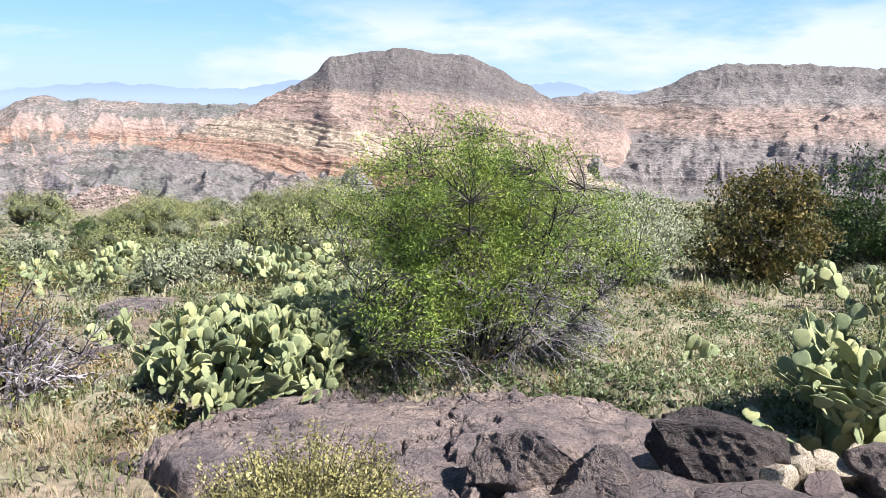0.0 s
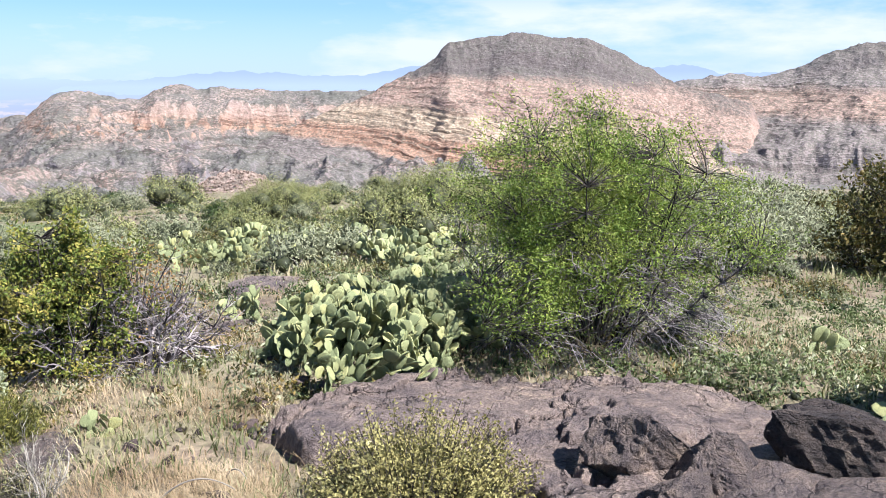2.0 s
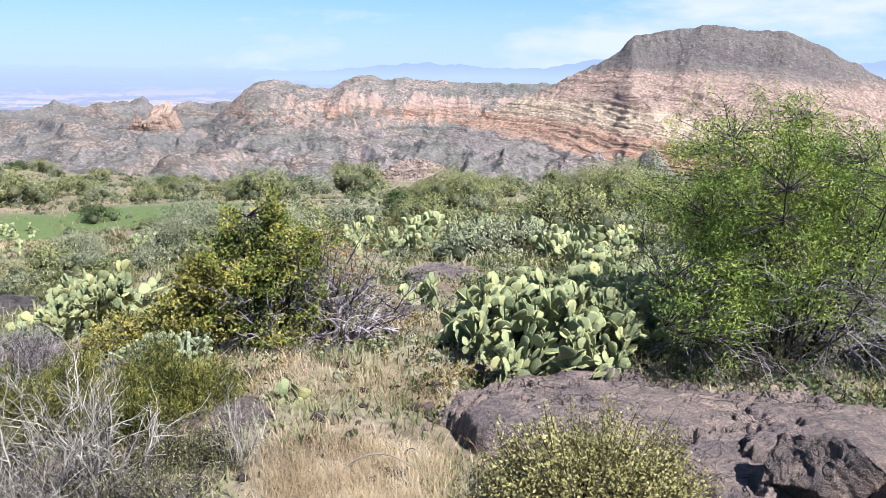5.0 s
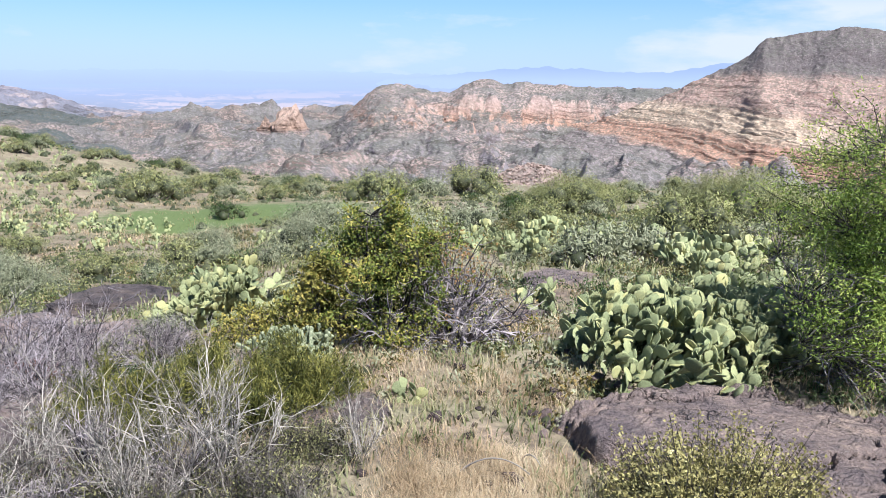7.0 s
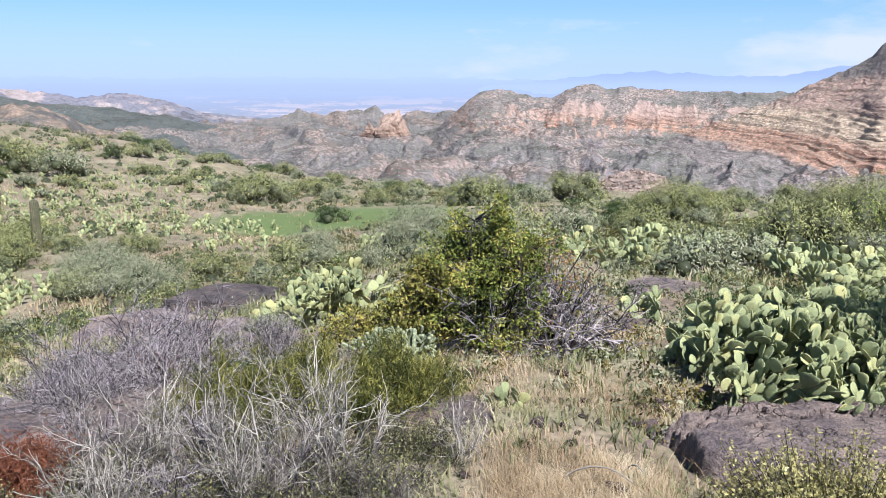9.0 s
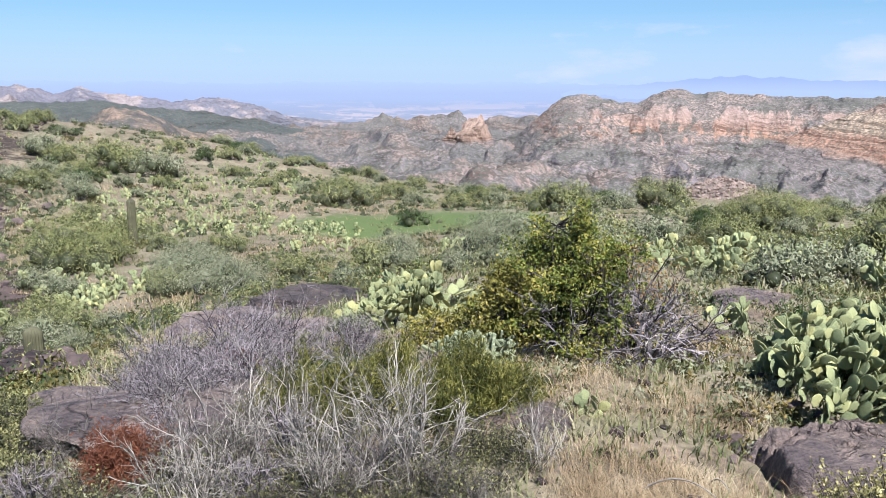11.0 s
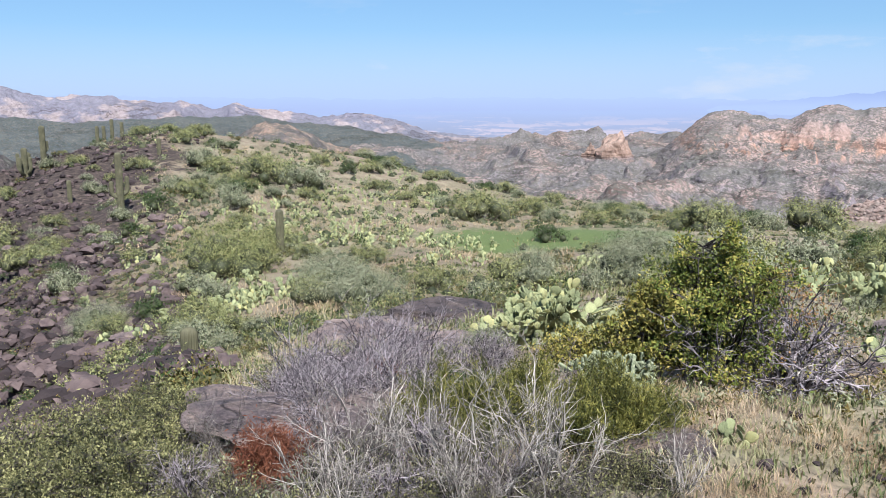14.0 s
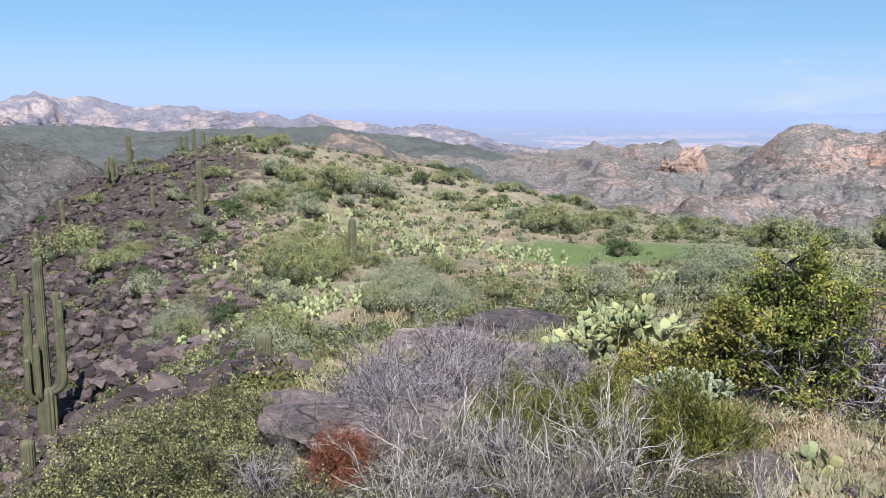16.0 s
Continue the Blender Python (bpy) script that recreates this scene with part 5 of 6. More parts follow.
saguaro(34.6, 46.0, 2.7, 0.20, [], "single-stem dark saguaro beside a palo verde")
saguaro(44.8, 66.0, 4.9, 0.24, [(1.7, 60, 0.55, 1.0), (1.5, 215, 0.6, 0.8)], "saguaro with short arms on the rocky slope")
saguaro(49.1, 98.0, 4.6, 0.27, [(1.8, 100, 0.6, 0.7)], "saguaro on the ridge against the valley")
saguaro(50.2, 94.0, 3.8, 0.27, [(1.2, 20, 0.6, 1.2), (1.3, 200, 0.7, 1.4), (1.0, 290, 0.9, 1.2)], "bushy many-armed saguaro on the ridge")
saguaro(50.0, 96.0, 2.6, 0.26, [], "short saguaro on the ridge")
saguaro(54.9, 70.0, 3.2, 0.22, [(1.2, 200, 0.5, 0.8)], "saguaro on the far flank")
saguaro(53.3, 82.0, 2.4, 0.2, [], "short saguaro on the far flank")
saguaro(47.8, 80.0, 2.2, 0.19, [], "short saguaro among rocks")
saguaro(54.1, 50.0, 2.6, 0.2, [], "short saguaro on the flank")
for k, (b, d, h) in enumerate([(45.0, 110, 2.6), (45.5, 111, 2.2), (45.9, 109, 2.5), (44.4, 112, 2.4), (56.4, 62, 1.8), (42.2, 92, 1.8)]):
    saguaro(b, d, h, 0.2, [], "small distant saguaro on the crest")


# ---- shrubs near by ----
MESQUITE = clumped_meshes("mesquite", 501, [(0, 0, 1.05, 1.25, 0.55, 5), (-0.25, 0, 1.38, 0.78, 0.62, 2.6), (0.3, 0.1, 1.35, 0.82, 0.58, 2.4), (-0.9, 0, 0.68, 0.5, 0.4, 1.0), (0.95, 0, 0.72, 0.5, 0.4, 1.0), (-0.1, 0, 1.85, 0.32, 0.32, 0.3), (0, -0.2, 0.35, 1.0, 0.25, 0.25)],
                          40, 2300, 38, (0.030, 0.011), M_DARKTWIG, M_GREEN, 0.011, 0.060, 1500, 0.95, 0.30, 0.5, M_DEAD)
shrub("mesquite_tree", MESQUITE, spot(-31.5, 6.85, 33), "feathery bright green mesquite with grey bare lower twigs", "shrub")
OAK = clumped_meshes("oak", 510, [(0, 0, 0.72, 0.60, 0.45, 5), (0.12, 0, 1.15, 0.16, 0.36, 0.9), (-0.25, 0, 1.0, 0.16, 0.36, 0.8), (0.38, 0, 0.9, 0.18, 0.34, 0.7), (0.05, -0.1, 0.32, 0.65, 0.28, 2)],
                     30, 560, 30, (0.036, 0.022), M_DARKTWIG, M_OAK, 0.012, 0.045, 220, 0.7, 0.15, 0.6, M_DEAD)
shrub("leafy_shrub", OAK, spot(4.9, 7.3, -5), "dense green desert shrub with small leaves in tufts", "shrub")
GOLDEN = clumped_meshes("oak_golden", 509, [(0, 0, 0.72, 0.26, 0.26, 2), (-0.08, 0, 0.4, 0.38, 0.3, 2)], 12, 170, 38, (0.040, 0.025), M_DARKTWIG, M_GOLD, 0.010, 0.045, 20, 0.3, 0.3, 0.3)
shrub("golden_shrub", GOLDEN, spot(8.7, 7.3), "golden-leaved desert shrub beside the green one", "shrub")
LOWGOLD = clumped_meshes("oak_low", 511, [(0, 0, 0.3, 0.5, 0.22, 2), (-0.35, 0, 0.26, 0.35, 0.16, 1)], 14, 170, 36, (0.036, 0.023), M_DARKTWIG, M_GOLD, 0.010, 0.045, 20, 0.2, 0.3, 0.3)
shrub("golden_shrub", LOWGOLD, spot(11.3, 7.5), "low golden-green spreading desert shrub", "shrub")
SPARSE = clumped_meshes("sparse", 508, [(0, 0, 0.75, 0.55, 0.42, 2), (0.2, 0, 0.5, 0.6, 0.35, 1)], 26, 240, 5, (0.032, 0.02), M_TWIG, M_RUSTLEAF, 0.009, 0.05, 60, 0.4, 0.35, 0.3)
shrub("thin_shrub", SPARSE, spot(0.6, 7.7), "thin twiggy shrub with few brown and orange leaves", "shrub")
shrub("half_dead_shrub", shrub_meshes("half", 512, 0.85, 1.05, 30, 9, 5, 700, (0.032, 0.02), M_DEAD, M_OAK, 0.014, 0.3, -0.03), spot(0.4, 7.2, 0, 1.2), "half-dead shrub of tangled pale grey branches", "shrub")
shrub("brown_shrub", clumped_meshes("brownbush", 513, [(0, 0, 1.15, 1.25, 0.95, 4), (0.2, 0, 1.7, 0.75, 0.6, 1), (-0.3, 0, 0.6, 1.3, 0.6, 2)], 26, 520, 26, (0.085, 0.05), M_DARKTWIG, M_BROWN, 0.02, 0.085, 60, 0.5, 0.4, 0.3), spot(-50.2, 17.0), "large brown-green leafy shrub", "shrub")
shrub("dark_shrub", clumped_meshes("darkbush", 514, [(0, 0, 1.6, 1.9, 1.35, 4), (-0.5, 0, 1.0, 1.9, 0.9, 2)], 24, 480, 26, (0.11, 0.055), M_DARKTWIG, M_DARK, 0.025, 0.13, 0, 0.4, 0.4, 0.3), spot(-57.5, 23.5), "tall dark green leafy shrub", "shrub")
def dome_shrub(name, seed, width, height, count, leaf, skin, wood, label, m):
    """A tight rounded shrub: twigs inside, small leaves in tufts near the surface."""
    rng = np.random.default_rng(seed)
    d = unit(rng.normal(0, 1, (700, 3)))
    d[:, 2] = np.abs(d[:, 2])
    tip = d * np.array([width, width, height]) * rng.uniform(0.72, 1.06, (700, 1)) * (1 + 0.16 * fbm(d[:, 0] * 3 + d[:, 2], d[:, 1] * 3, seed, 3))[:, None]
    start = tip * np.array([0.10, 0.10, 0.0]) + np.array([0, 0, -0.04])
    t = np.linspace(0, 1, 5)[None, :, None]
    paths = start[:, None] + (tip - start)[:, None] * t + rng.normal(0, 0.012, (700, 5, 3)) * np.minimum(t * 3, 1)
    ob = holder(name, m, label, "shrub")
    part("twig_mass", mesh_of(name + "_twig", *tubes(paths, np.full(700, 0.004), np.full(700, 0.0015)), wood), ob)
    part("foliage", mesh_of(name + "_foliage", *leaves(rng, along(rng, paths, count, 0.55, 0.022), leaf[0], leaf[1], 0.4), skin), ob)
    return ob


dome_shrub("yellow_shrub", 515, 0.70, 0.68, 36000, (0.021, 0.014), M_YELLOW, M_DARKTWIG, "rounded shrub with small yellow-cream leaves", spot(-19.4, 3.85))
shrub("olive_shrub", clumped_meshes("blbush", 516, [(0, 0, 0.45, 1.0, 0.42, 1)], 26, 420, 30, (0.036, 0.018), M_DARKTWIG, M_BUSH, 0.010, 0.055), spot(50.5, 8.8), "olive-green bushy shrub on the slope", "shrub")
LOWBUSH = clumped_meshes("lowbush", 519, [(0, 0, 0.25, 0.62, 0.27, 1)], 22, 300, 26, (0.030, 0.017), M_DARKTWIG, M_BUSH, 0.008, 0.04, 60, 0.3)
for k, (b, d, s) in enumerate([(47.5, 6.3, 1.0), (51.5, 6.7, 1.1), (43.5, 6.9, 0.9), (54.5, 7.4, 1.1), (49.0, 7.6, 0.9), (46.0, 5.5, 0.8), (50.0, 5.7, 0.85)]):
    shrub("leafy_bush", LOWBUSH, spot(b, d, 75 * k, s), "low dense dull olive leafy bush at the slope's edge", "shrub", "low leafy bushes")
shrub("olive_shrub", clumped_meshes("blbush2", 517, [(0, 0, 0.32, 0.8, 0.3, 1)], 20, 300, 30, (0.036, 0.018), M_DARKTWIG, M_BUSH, 0.010, 0.05), spot(44.5, 9.6), "olive-green bushy shrub on the slope", "shrub")

shrub("dead_branches", shrub_meshes("arching", 518, 0.55, 1.0, 20, 5, 3, 0, (0, 0), M_BLEACHED, None, 0.009, 0.16, -0.13, 0.35, 0.4, steps=(8, 4, 2)), spot(-0.8, 6.9), "pale bare branches arching down to the ground", "shrub")
# grey leafless brush
BRUSH = [shrub_meshes("brush_%s" % k, 520 + i, 1.0, 0.95, 34, 9, 7, 0, (0, 0), M_DEAD, None, 0.0085, 0.30, 0.05, 0.65, steps=(5, 3, 2)) for i, k in enumerate("abc")]
GREY = "tangled leafless purple-grey brush"
for k, (b, d, s, tn) in enumerate([(30.5, 8.0, 1.15, 0), (25.5, 8.9, 1.1, 60), (34.2, 7.4, 1.0, 120), (33.0, 6.2, 0.8, 200), (20.5, 9.2, 0.7, 280), (28.0, 6.6, 0.8, 300), (36.5, 6.6, 0.65, 20)]):
    shrub("dead_brush", BRUSH[k % 3], spot(b, d, tn, s), GREY, "shrub", "grey brush")
TANGLE = [shrub_meshes("tangle_%s" % k, 525 + i, 0.64, 0.6, 15, 7, 6, 0, (0, 0), (M_DEAD, M_TWIG)[i], None, 0.0058, 0.30, 0.06, 0.62, steps=(6, 4, 2)) for i, k in enumerate("ab")]
for k, (b, d, s, tn) in enumerate([(25.0, 5.0, 1.1, 140), (31.0, 4.9, 1.15, 70), (18.5, 4.5, 0.9, 220), (22.0, 4.3, 0.8, 10), (28.0, 4.4, 0.9, 200), (15.5, 4.1, 0.7, 50), (34.0, 5.6, 1.0, 10), (11.0, 3.9, 0.5, 150), (42.5, 5.2, 0.9, 190), (40.0, 5.9, 0.9, 260)]):
    shrub("dead_brush", TANGLE[k % 2], spot(b, d, tn, s), "low tangle of dead grey twigs", "shrub", "grey brush")
STEMS = [shrub_meshes("stems_%s" % k, 530 + i, 0.80, 0.66, 10, 5, 5, 0, (0, 0), M_BLEACHED, None, 0.0060, 0.24, 0.08, 0.52, steps=(8, 5, 3)) for i, k in enumerate("ab")]
for k, (b, d, s, tn) in enumerate([(29.5, 4.9, 1.2, 0), (25.0, 4.6, 1.15, 80), (20.0, 4.5, 1.2, 160), (15.5, 4.4, 1.15, 240), (33.5, 4.6, 0.9, 30), (7.0, 4.4, 0.7, 130), (18.0, 5.2, 1.1, 15), (23.0, 4.2, 0.9, 190), (27.0, 5.3, 1.0, 260), (31.5, 4.3, 0.9, 300)]):
    shrub("bare_shrub", STEMS[k % 2], spot(b, d, tn, s), "bare shrub of thin bleached stems", "shrub", "bleached stems")
UNDER = [shrub_meshes("under_%s" % k, 535 + i, 0.36, 0.75, 30, 8, 4, 2600, (0.022, 0.012), M_DARKTWIG, M_BUSH, 0.006, 0.34, 0.02, 0.6, steps=(4, 3, 2)) for i, k in enumerate("ab")]
for k, (b, d, s, tn) in enumerate([(27.5, 4.7, 0.9, 40), (22.5, 4.55, 0.9, 110), (17.5, 4.3, 0.9, 10), (12.5, 4.2, 0.85, 200), (32.0, 5.0, 0.9, 250), (37.5, 7.6, 1.0, 30), (8.5, 4.5, 0.6, 90), (25.0, 4.2, 0.8, 70), (20.0, 4.0, 0.8, 170), (15.0, 4.6, 0.8, 300), (29.5, 4.3, 0.8, 20), (10.5, 4.7, 0.7, 230), (33.5, 4.3, 0.8, 80), (37.0, 4.4, 0.85, 140), (40.5, 4.9, 0.9, 10)]):
    shrub("twiggy_shrub", UNDER[k % 2], spot(b, d, tn, s), "low dark twiggy shrub with few leaves", "shrub", "twiggy undergrowth")
EPH = [shrub_meshes("ephedra_%s" % k, 540 + i, 0.50, 0.40, 46, 7, 5, 5200, (0.034, 0.007), M_EPHEDRA, M_EPHEDRA, 0.006, 0.14, 0.10, 0.38, steps=(4, 3, 2)) for i, k in enumerate("ab")]
for k, (b, d, s) in enumerate([(10.9, 5.4, 1.2), (8.8, 5.5, 0.9), (14.6, 5.2, 1.2), (20.5, 5.5, 1.2), (23.8, 5.7, 1.1), (17.5, 5.9, 1.1), (22.0, 5.1, 0.8), (26.5, 5.6, 0.85), (12.6, 6.0, 0.9)]):
    shrub("green_shrub", EPH[k % 2], spot(b, d, 70 * k, s), "green broom-like shrub with fine upright stems", "shrub", "green broom shrubs")
shrub("rust_shrub", shrub_meshes("rustbush", 550, 0.36, 0.24, 56, 7, 5, 6500, (0.028, 0.006), M_RED, M_RED, 0.005, 0.25), spot(36.6, 5.25, 0, 1.4), "small dead rust-red clump", "shrub")
shrub("rust_shrub", shrub_meshes("rustbush2", 551, 0.3, 0.28, 36, 6, 4, 1500, (0.03, 0.006), M_RED, M_RED, 0.005, 0.25), spot(28.2, 7.0, 0, 1.0, -0.25), "small dead rust-red clump among grey brush", "shrub")

# ---- shrubs on the slope ----
FAR = [
    bush_meshes("paloverde", 560, 1.35, 1.55, 16, 2700, (0.10, 0.028), M_TWIG, M_OLIVE),
    bush_meshes("creosote", 561, 1.15, 1.1, 13, 1900, (0.085, 0.026), M_TWIG, M_SAGE),
    bush_meshes("greenbush", 562, 1.1, 1.1, 11, 1400, (0.085, 0.036), M_TWIG, M_DARK),
    bush_meshes("scrub", 563, 0.65, 0.8, 9, 1000, (0.07, 0.028), M_TWIG, M_OLIVE),
    bush_meshes("greyscrub", 564, 0.6, 0.8, 10, 950, (0.07, 0.022), M_DEAD, M_SAGE),
    bush_meshes("brownscrub", 565, 0.55, 0.75, 9, 900, (0.065, 0.03), M_TWIG, M_BROWN),
]
FINE = {
    0: bush_meshes("paloverde_near", 570, 1.4, 1.6, 22, 15000, (0.065, 0.014), M_TWIG, M_OLIVE),
    1: bush_meshes("creosote_near", 571, 1.15, 1.15, 16, 11000, (0.055, 0.013), M_TWIG, M_SAGE),
}
LABELS = ["rounded yellow-green palo verde shrub", "airy grey-green creosote shrub", "dense dark green desert bush", "low olive desert scrub bush", "low grey scrub bush", "low brown-leaved scrub bush"]
NAMES = ["palo_verde", "creosote_shrub", "green_bush", "scrub_bush", "grey_scrub_bush", "brown_scrub_bush"]
SET = [(0, 38.3, 41, 1.5), (1, 30.6, 29, 1.15), (1, 28.6, 27, 1.0), (1, 31.5, 33, 1.2), (2, 15.5, 52, 1.0), (1, 9.5, 27, 1.2), (1, 8.0, 26, 1.0), (0, -20.4, 34, 1.35), (0, -18.2, 35, 1.2), (1, 4.0, 19, 0.95),
       (4, -11.0, 16.5, 1.2), (4, -13.0, 17.2, 1.0), (2, -4.8, 45, 0.9), (0, 35.7, 83, 1.9), (1, 39.6, 88, 1.7), (1, 33.0, 78, 2.0), (1, 16.8, 29, 0.9), (4, -10.4, 15.3, 1.0), (0, 5.0, 58, 1.5), (0, -1.5, 62, 1.6), (1, 1.5, 66, 1.4),
       (3, 12.3, 44, 1.0), (0, 20.5, 66, 1.6), (0, -8.5, 40, 1.3), (3, -6.5, 37, 1.4), (1, -38.5, 15.5, 1.3), (1, -36.5, 17.5, 1.4), (1, -42.5, 22, 1.3), (0, 52.5, 68, 1.8), (3, 47.5, 20, 1.0), (3, 45.0, 25, 1.0), (1, 46.5, 34, 1.0)]
for k, b, d, s in SET:
    shrub(NAMES[k], FINE[k] if d < 48 and k in FINE else FAR[k], spot(b, d, b * 37 % 360, s * 1.3), LABELS[k], "shrub", "slope shrubs")
rng = np.random.default_rng(42)
made = 0
while made < 340:
    b, d = rng.uniform(-60, 58), 20 * math.exp(rng.uniform(0, 1.95))
    x, y, z = place(b, d)
    if ((x + 15) * 0.06) ** 2 + ((y - 50) * 0.09) ** 2 < 1.1 or (b > 42 and rng.random() < 0.3):
        continue
    thick = noise2(x / 11, y / 11, 77) + (0.5 if d > 55 else 0.0)
    if thick < rng.uniform(-0.8, 0.4):
        continue
    k = int(rng.choice(6, p=(0.20, 0.22, 0.10, 0.22, 0.14, 0.12) if b < 43 else (0.05, 0.05, 0.30, 0.15, 0.05, 0.40)))
    shrub(NAMES[k], FAR[k], spot(b, d, rng.uniform(0, 360), rng.uniform(0.55, 1.3) * (1.2 if d > 60 else 0.9)), LABELS[k], "shrub", "slope shrubs")
    made += 1

made = 0
while made < 150:
    b, d = rng.uniform(8, 52), 42 * math.exp(rng.uniform(0, 1.1))
    x, y, z = place(b, d)
    if ((x + 15) * 0.06) ** 2 + ((y - 50) * 0.09) ** 2 < 1.1 or (x + 31) ** 2 + (y - 52) ** 2 < 60:
        continue
    k = int(rng.choice(6, p=(0.26, 0.24, 0.10, 0.22, 0.10, 0.08)))
    shrub(NAMES[k], FAR[k], spot(b, d, rng.uniform(0, 360), rng.uniform(0.7, 1.45)), LABELS[k], "shrub", "slope shrubs")
    made += 1

made = 0
while made < 55:
    b, d = rng.uniform(-60, 56), rng.uniform(7.5, 21)
    x, y, z = place(b, d)
    if noise2(x / 2.5, y / 2.5, 78) < rng.uniform(-0.3, 0.6) or (-26 < b < -8 and d < 11) or (-8 < b < 20 and d < 14) or (20 < b < 40 and d < 10):
        continue
    k = int(rng.choice([1, 3, 4, 5], p=(0.15, 0.25, 0.35, 0.25)))
    shrub(NAMES[k], FAR[k], spot(b, d, rng.uniform(0, 360), rng.uniform(0.35, 0.65)), LABELS[k], "shrub", "slope shrubs")
    made += 1

pear_patch([(36.0, 31, 2.2, 26), (33.0, 33, 1.6, 16), (27.0, 52, 4.5, 46), (23.5, 50, 4, 34), (22.1, 40, 2.0, 14), (36.1, 31, 2, 10), (-5.2, 21, 2.5, 26), (-21, 17, 2.5, 30), (-16.5, 19, 2.0, 18), (30, 70, 9, 60), (25, 78, 9, 50), (-14, 40, 3, 20), (-30, 36, 4, 20), (40, 60, 8, 40), (0, 38, 3, 18), (12.5, 33, 1.2, 8), (38, 92, 9, 40), (46, 46, 5, 22), (34, 52, 5, 40), (31, 60, 6, 50), (39, 36, 3, 26), (43, 30, 2.5, 20), (28, 95, 10, 60)], 5, "spreading prickly pear patch with yellow-green pads on the slope")


# ---- grass, low plants, rubble ----
def blades(rng, xs, ys, per, height, width, lean=0.35, radius=0.05):
    """Tufts of grass blades: two triangles and a tip each."""
    n = len(xs) * per
    bx = np.repeat(xs, per) + rng.normal(0, radius, n)
    by = np.repeat(ys, per) + rng.normal(0, radius, n)
    root = np.stack([bx, by, ground_z(bx, by) - 0.01], 1)
    h = np.repeat(height * np.ones(len(xs)), per) * rng.uniform(0.5, 1.2, n)
    a = rng.uniform(0, 6.283, n)
    out = np.stack([np.cos(a), np.sin(a), 0 * a], 1)
    side = np.stack([-np.sin(a), np.cos(a), 0 * a], 1) * (width * rng.uniform(0.6, 1.3, n) / 2)[:, None]
    k = rng.uniform(0.1, 1, n)[:, None] * lean
    mid = root + out * h[:, None] * k * 0.35 + np.array([0, 0, 1]) * h[:, None] * 0.6
    tip = root + out * h[:, None] * k * 1.1 + np.array([0, 0, 1]) * h[:, None] * 0.95
    v = np.stack([root - side, root + side, mid + side * 0.7, mid - side * 0.7, tip], 1)
    f = np.array([[0, 1, 2], [0, 2, 3], [3, 2, 4]])[None] + (np.arange(n) * 5)[:, None, None]
    return v.reshape(-1, 3), f.reshape(-1, 3)


def scatter(rng, n, az, dist, seed, keep=0.0, cell=1.2, even=False, left=None):
    """n points of the ground by bearing and range, thinned into drifts."""
    b = np.radians(rng.uniform(az[0], az[1], n * 3))
    d = np.sqrt(rng.uniform(dist[0] ** 2, dist[1] ** 2, n * 3)) if even else np.exp(rng.uniform(np.log(dist[0]), np.log(dist[1]), n * 3))
    x, y = -d * np.sin(b), d * np.cos(b)
    ok = noise2(x / cell, y / cell, seed) > keep + rng.normal(0, 0.25, n * 3)
    deg = np.degrees(b)
    if left is not None:
        ok &= (deg - left) / 9 + 0.5 * noise2(x / 6, y / 6, seed + 3) > rng.uniform(0, 1, n * 3)
    slab = (deg < -8) & (d > np.interp(-deg, [8, 15, 25, 34, 66], [4.7, 4.3, 3.9, 3.5, 3.1])) & (d < np.interp(-deg, [8, 15, 25, 40, 54, 66], [5.1, 5.7, 5.85, 5.85, 5.3, 5.0]))
    # the meadow stays open
    ok &= ~slab & ((((x + 14) * 0.10) ** 2 + ((y - 51) * 0.14) ** 2 > 0.85 + 0.3 * noise2(x / 3, y / 3, 8)) | (rng.uniform(0, 1, n * 3) < 0.12))
    return x[ok][:n], y[ok][:n]


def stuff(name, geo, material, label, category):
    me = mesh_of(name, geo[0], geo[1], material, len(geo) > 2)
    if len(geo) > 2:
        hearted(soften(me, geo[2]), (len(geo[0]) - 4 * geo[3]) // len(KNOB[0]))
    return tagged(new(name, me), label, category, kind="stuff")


rng = np.random.default_rng(9)
x, y = scatter(rng, 300, (-9, 6), (3.5, 6.6), 1, 0.0, 0.7)
stuff("dry_grass", blades(rng, x, y, 40, 0.10, 0.0032, 1.5, 0.09), M_STRAW, "straw-coloured dry grass tufts", "grass")
x, y = scatter(rng, 2000, (-62, 27), (4.5, 30), 2, 0.25, 1.3)
stuff("dry_grass", blades(rng, x, y, 12, 0.12, 0.006, 1.4, 0.09), M_STRAW, "straw-coloured dry grass tufts", "grass")
x, y = scatter(rng, 3400, (-62, 34), (3.3, 18), 3, 0.0, 1.0)
stuff("grass", blades(rng, x, y, 7, 0.10, 0.012, 1.2, 0.07), M_BLADE, "short green and tan grass and weeds", "grass")
x, y = scatter(rng, 1500, (14, 42), (26, 75), 18, 0.05, 5.0)
stuff("dry_grass", blades(rng, x, y, 8, 0.26, 0.03, 1.2, 0.2), M_STRAW, "straw-coloured dry grass on the slope", "grass")
x, y = scatter(rng, 3000, (-62, 43), (12, 60), 4, -0.1, 4.0)
stuff("grass", blades(rng, x, y, 6, 0.22, 0.035, 1.0, 0.14), M_BLADE, "short green and tan grass and weeds", "grass")


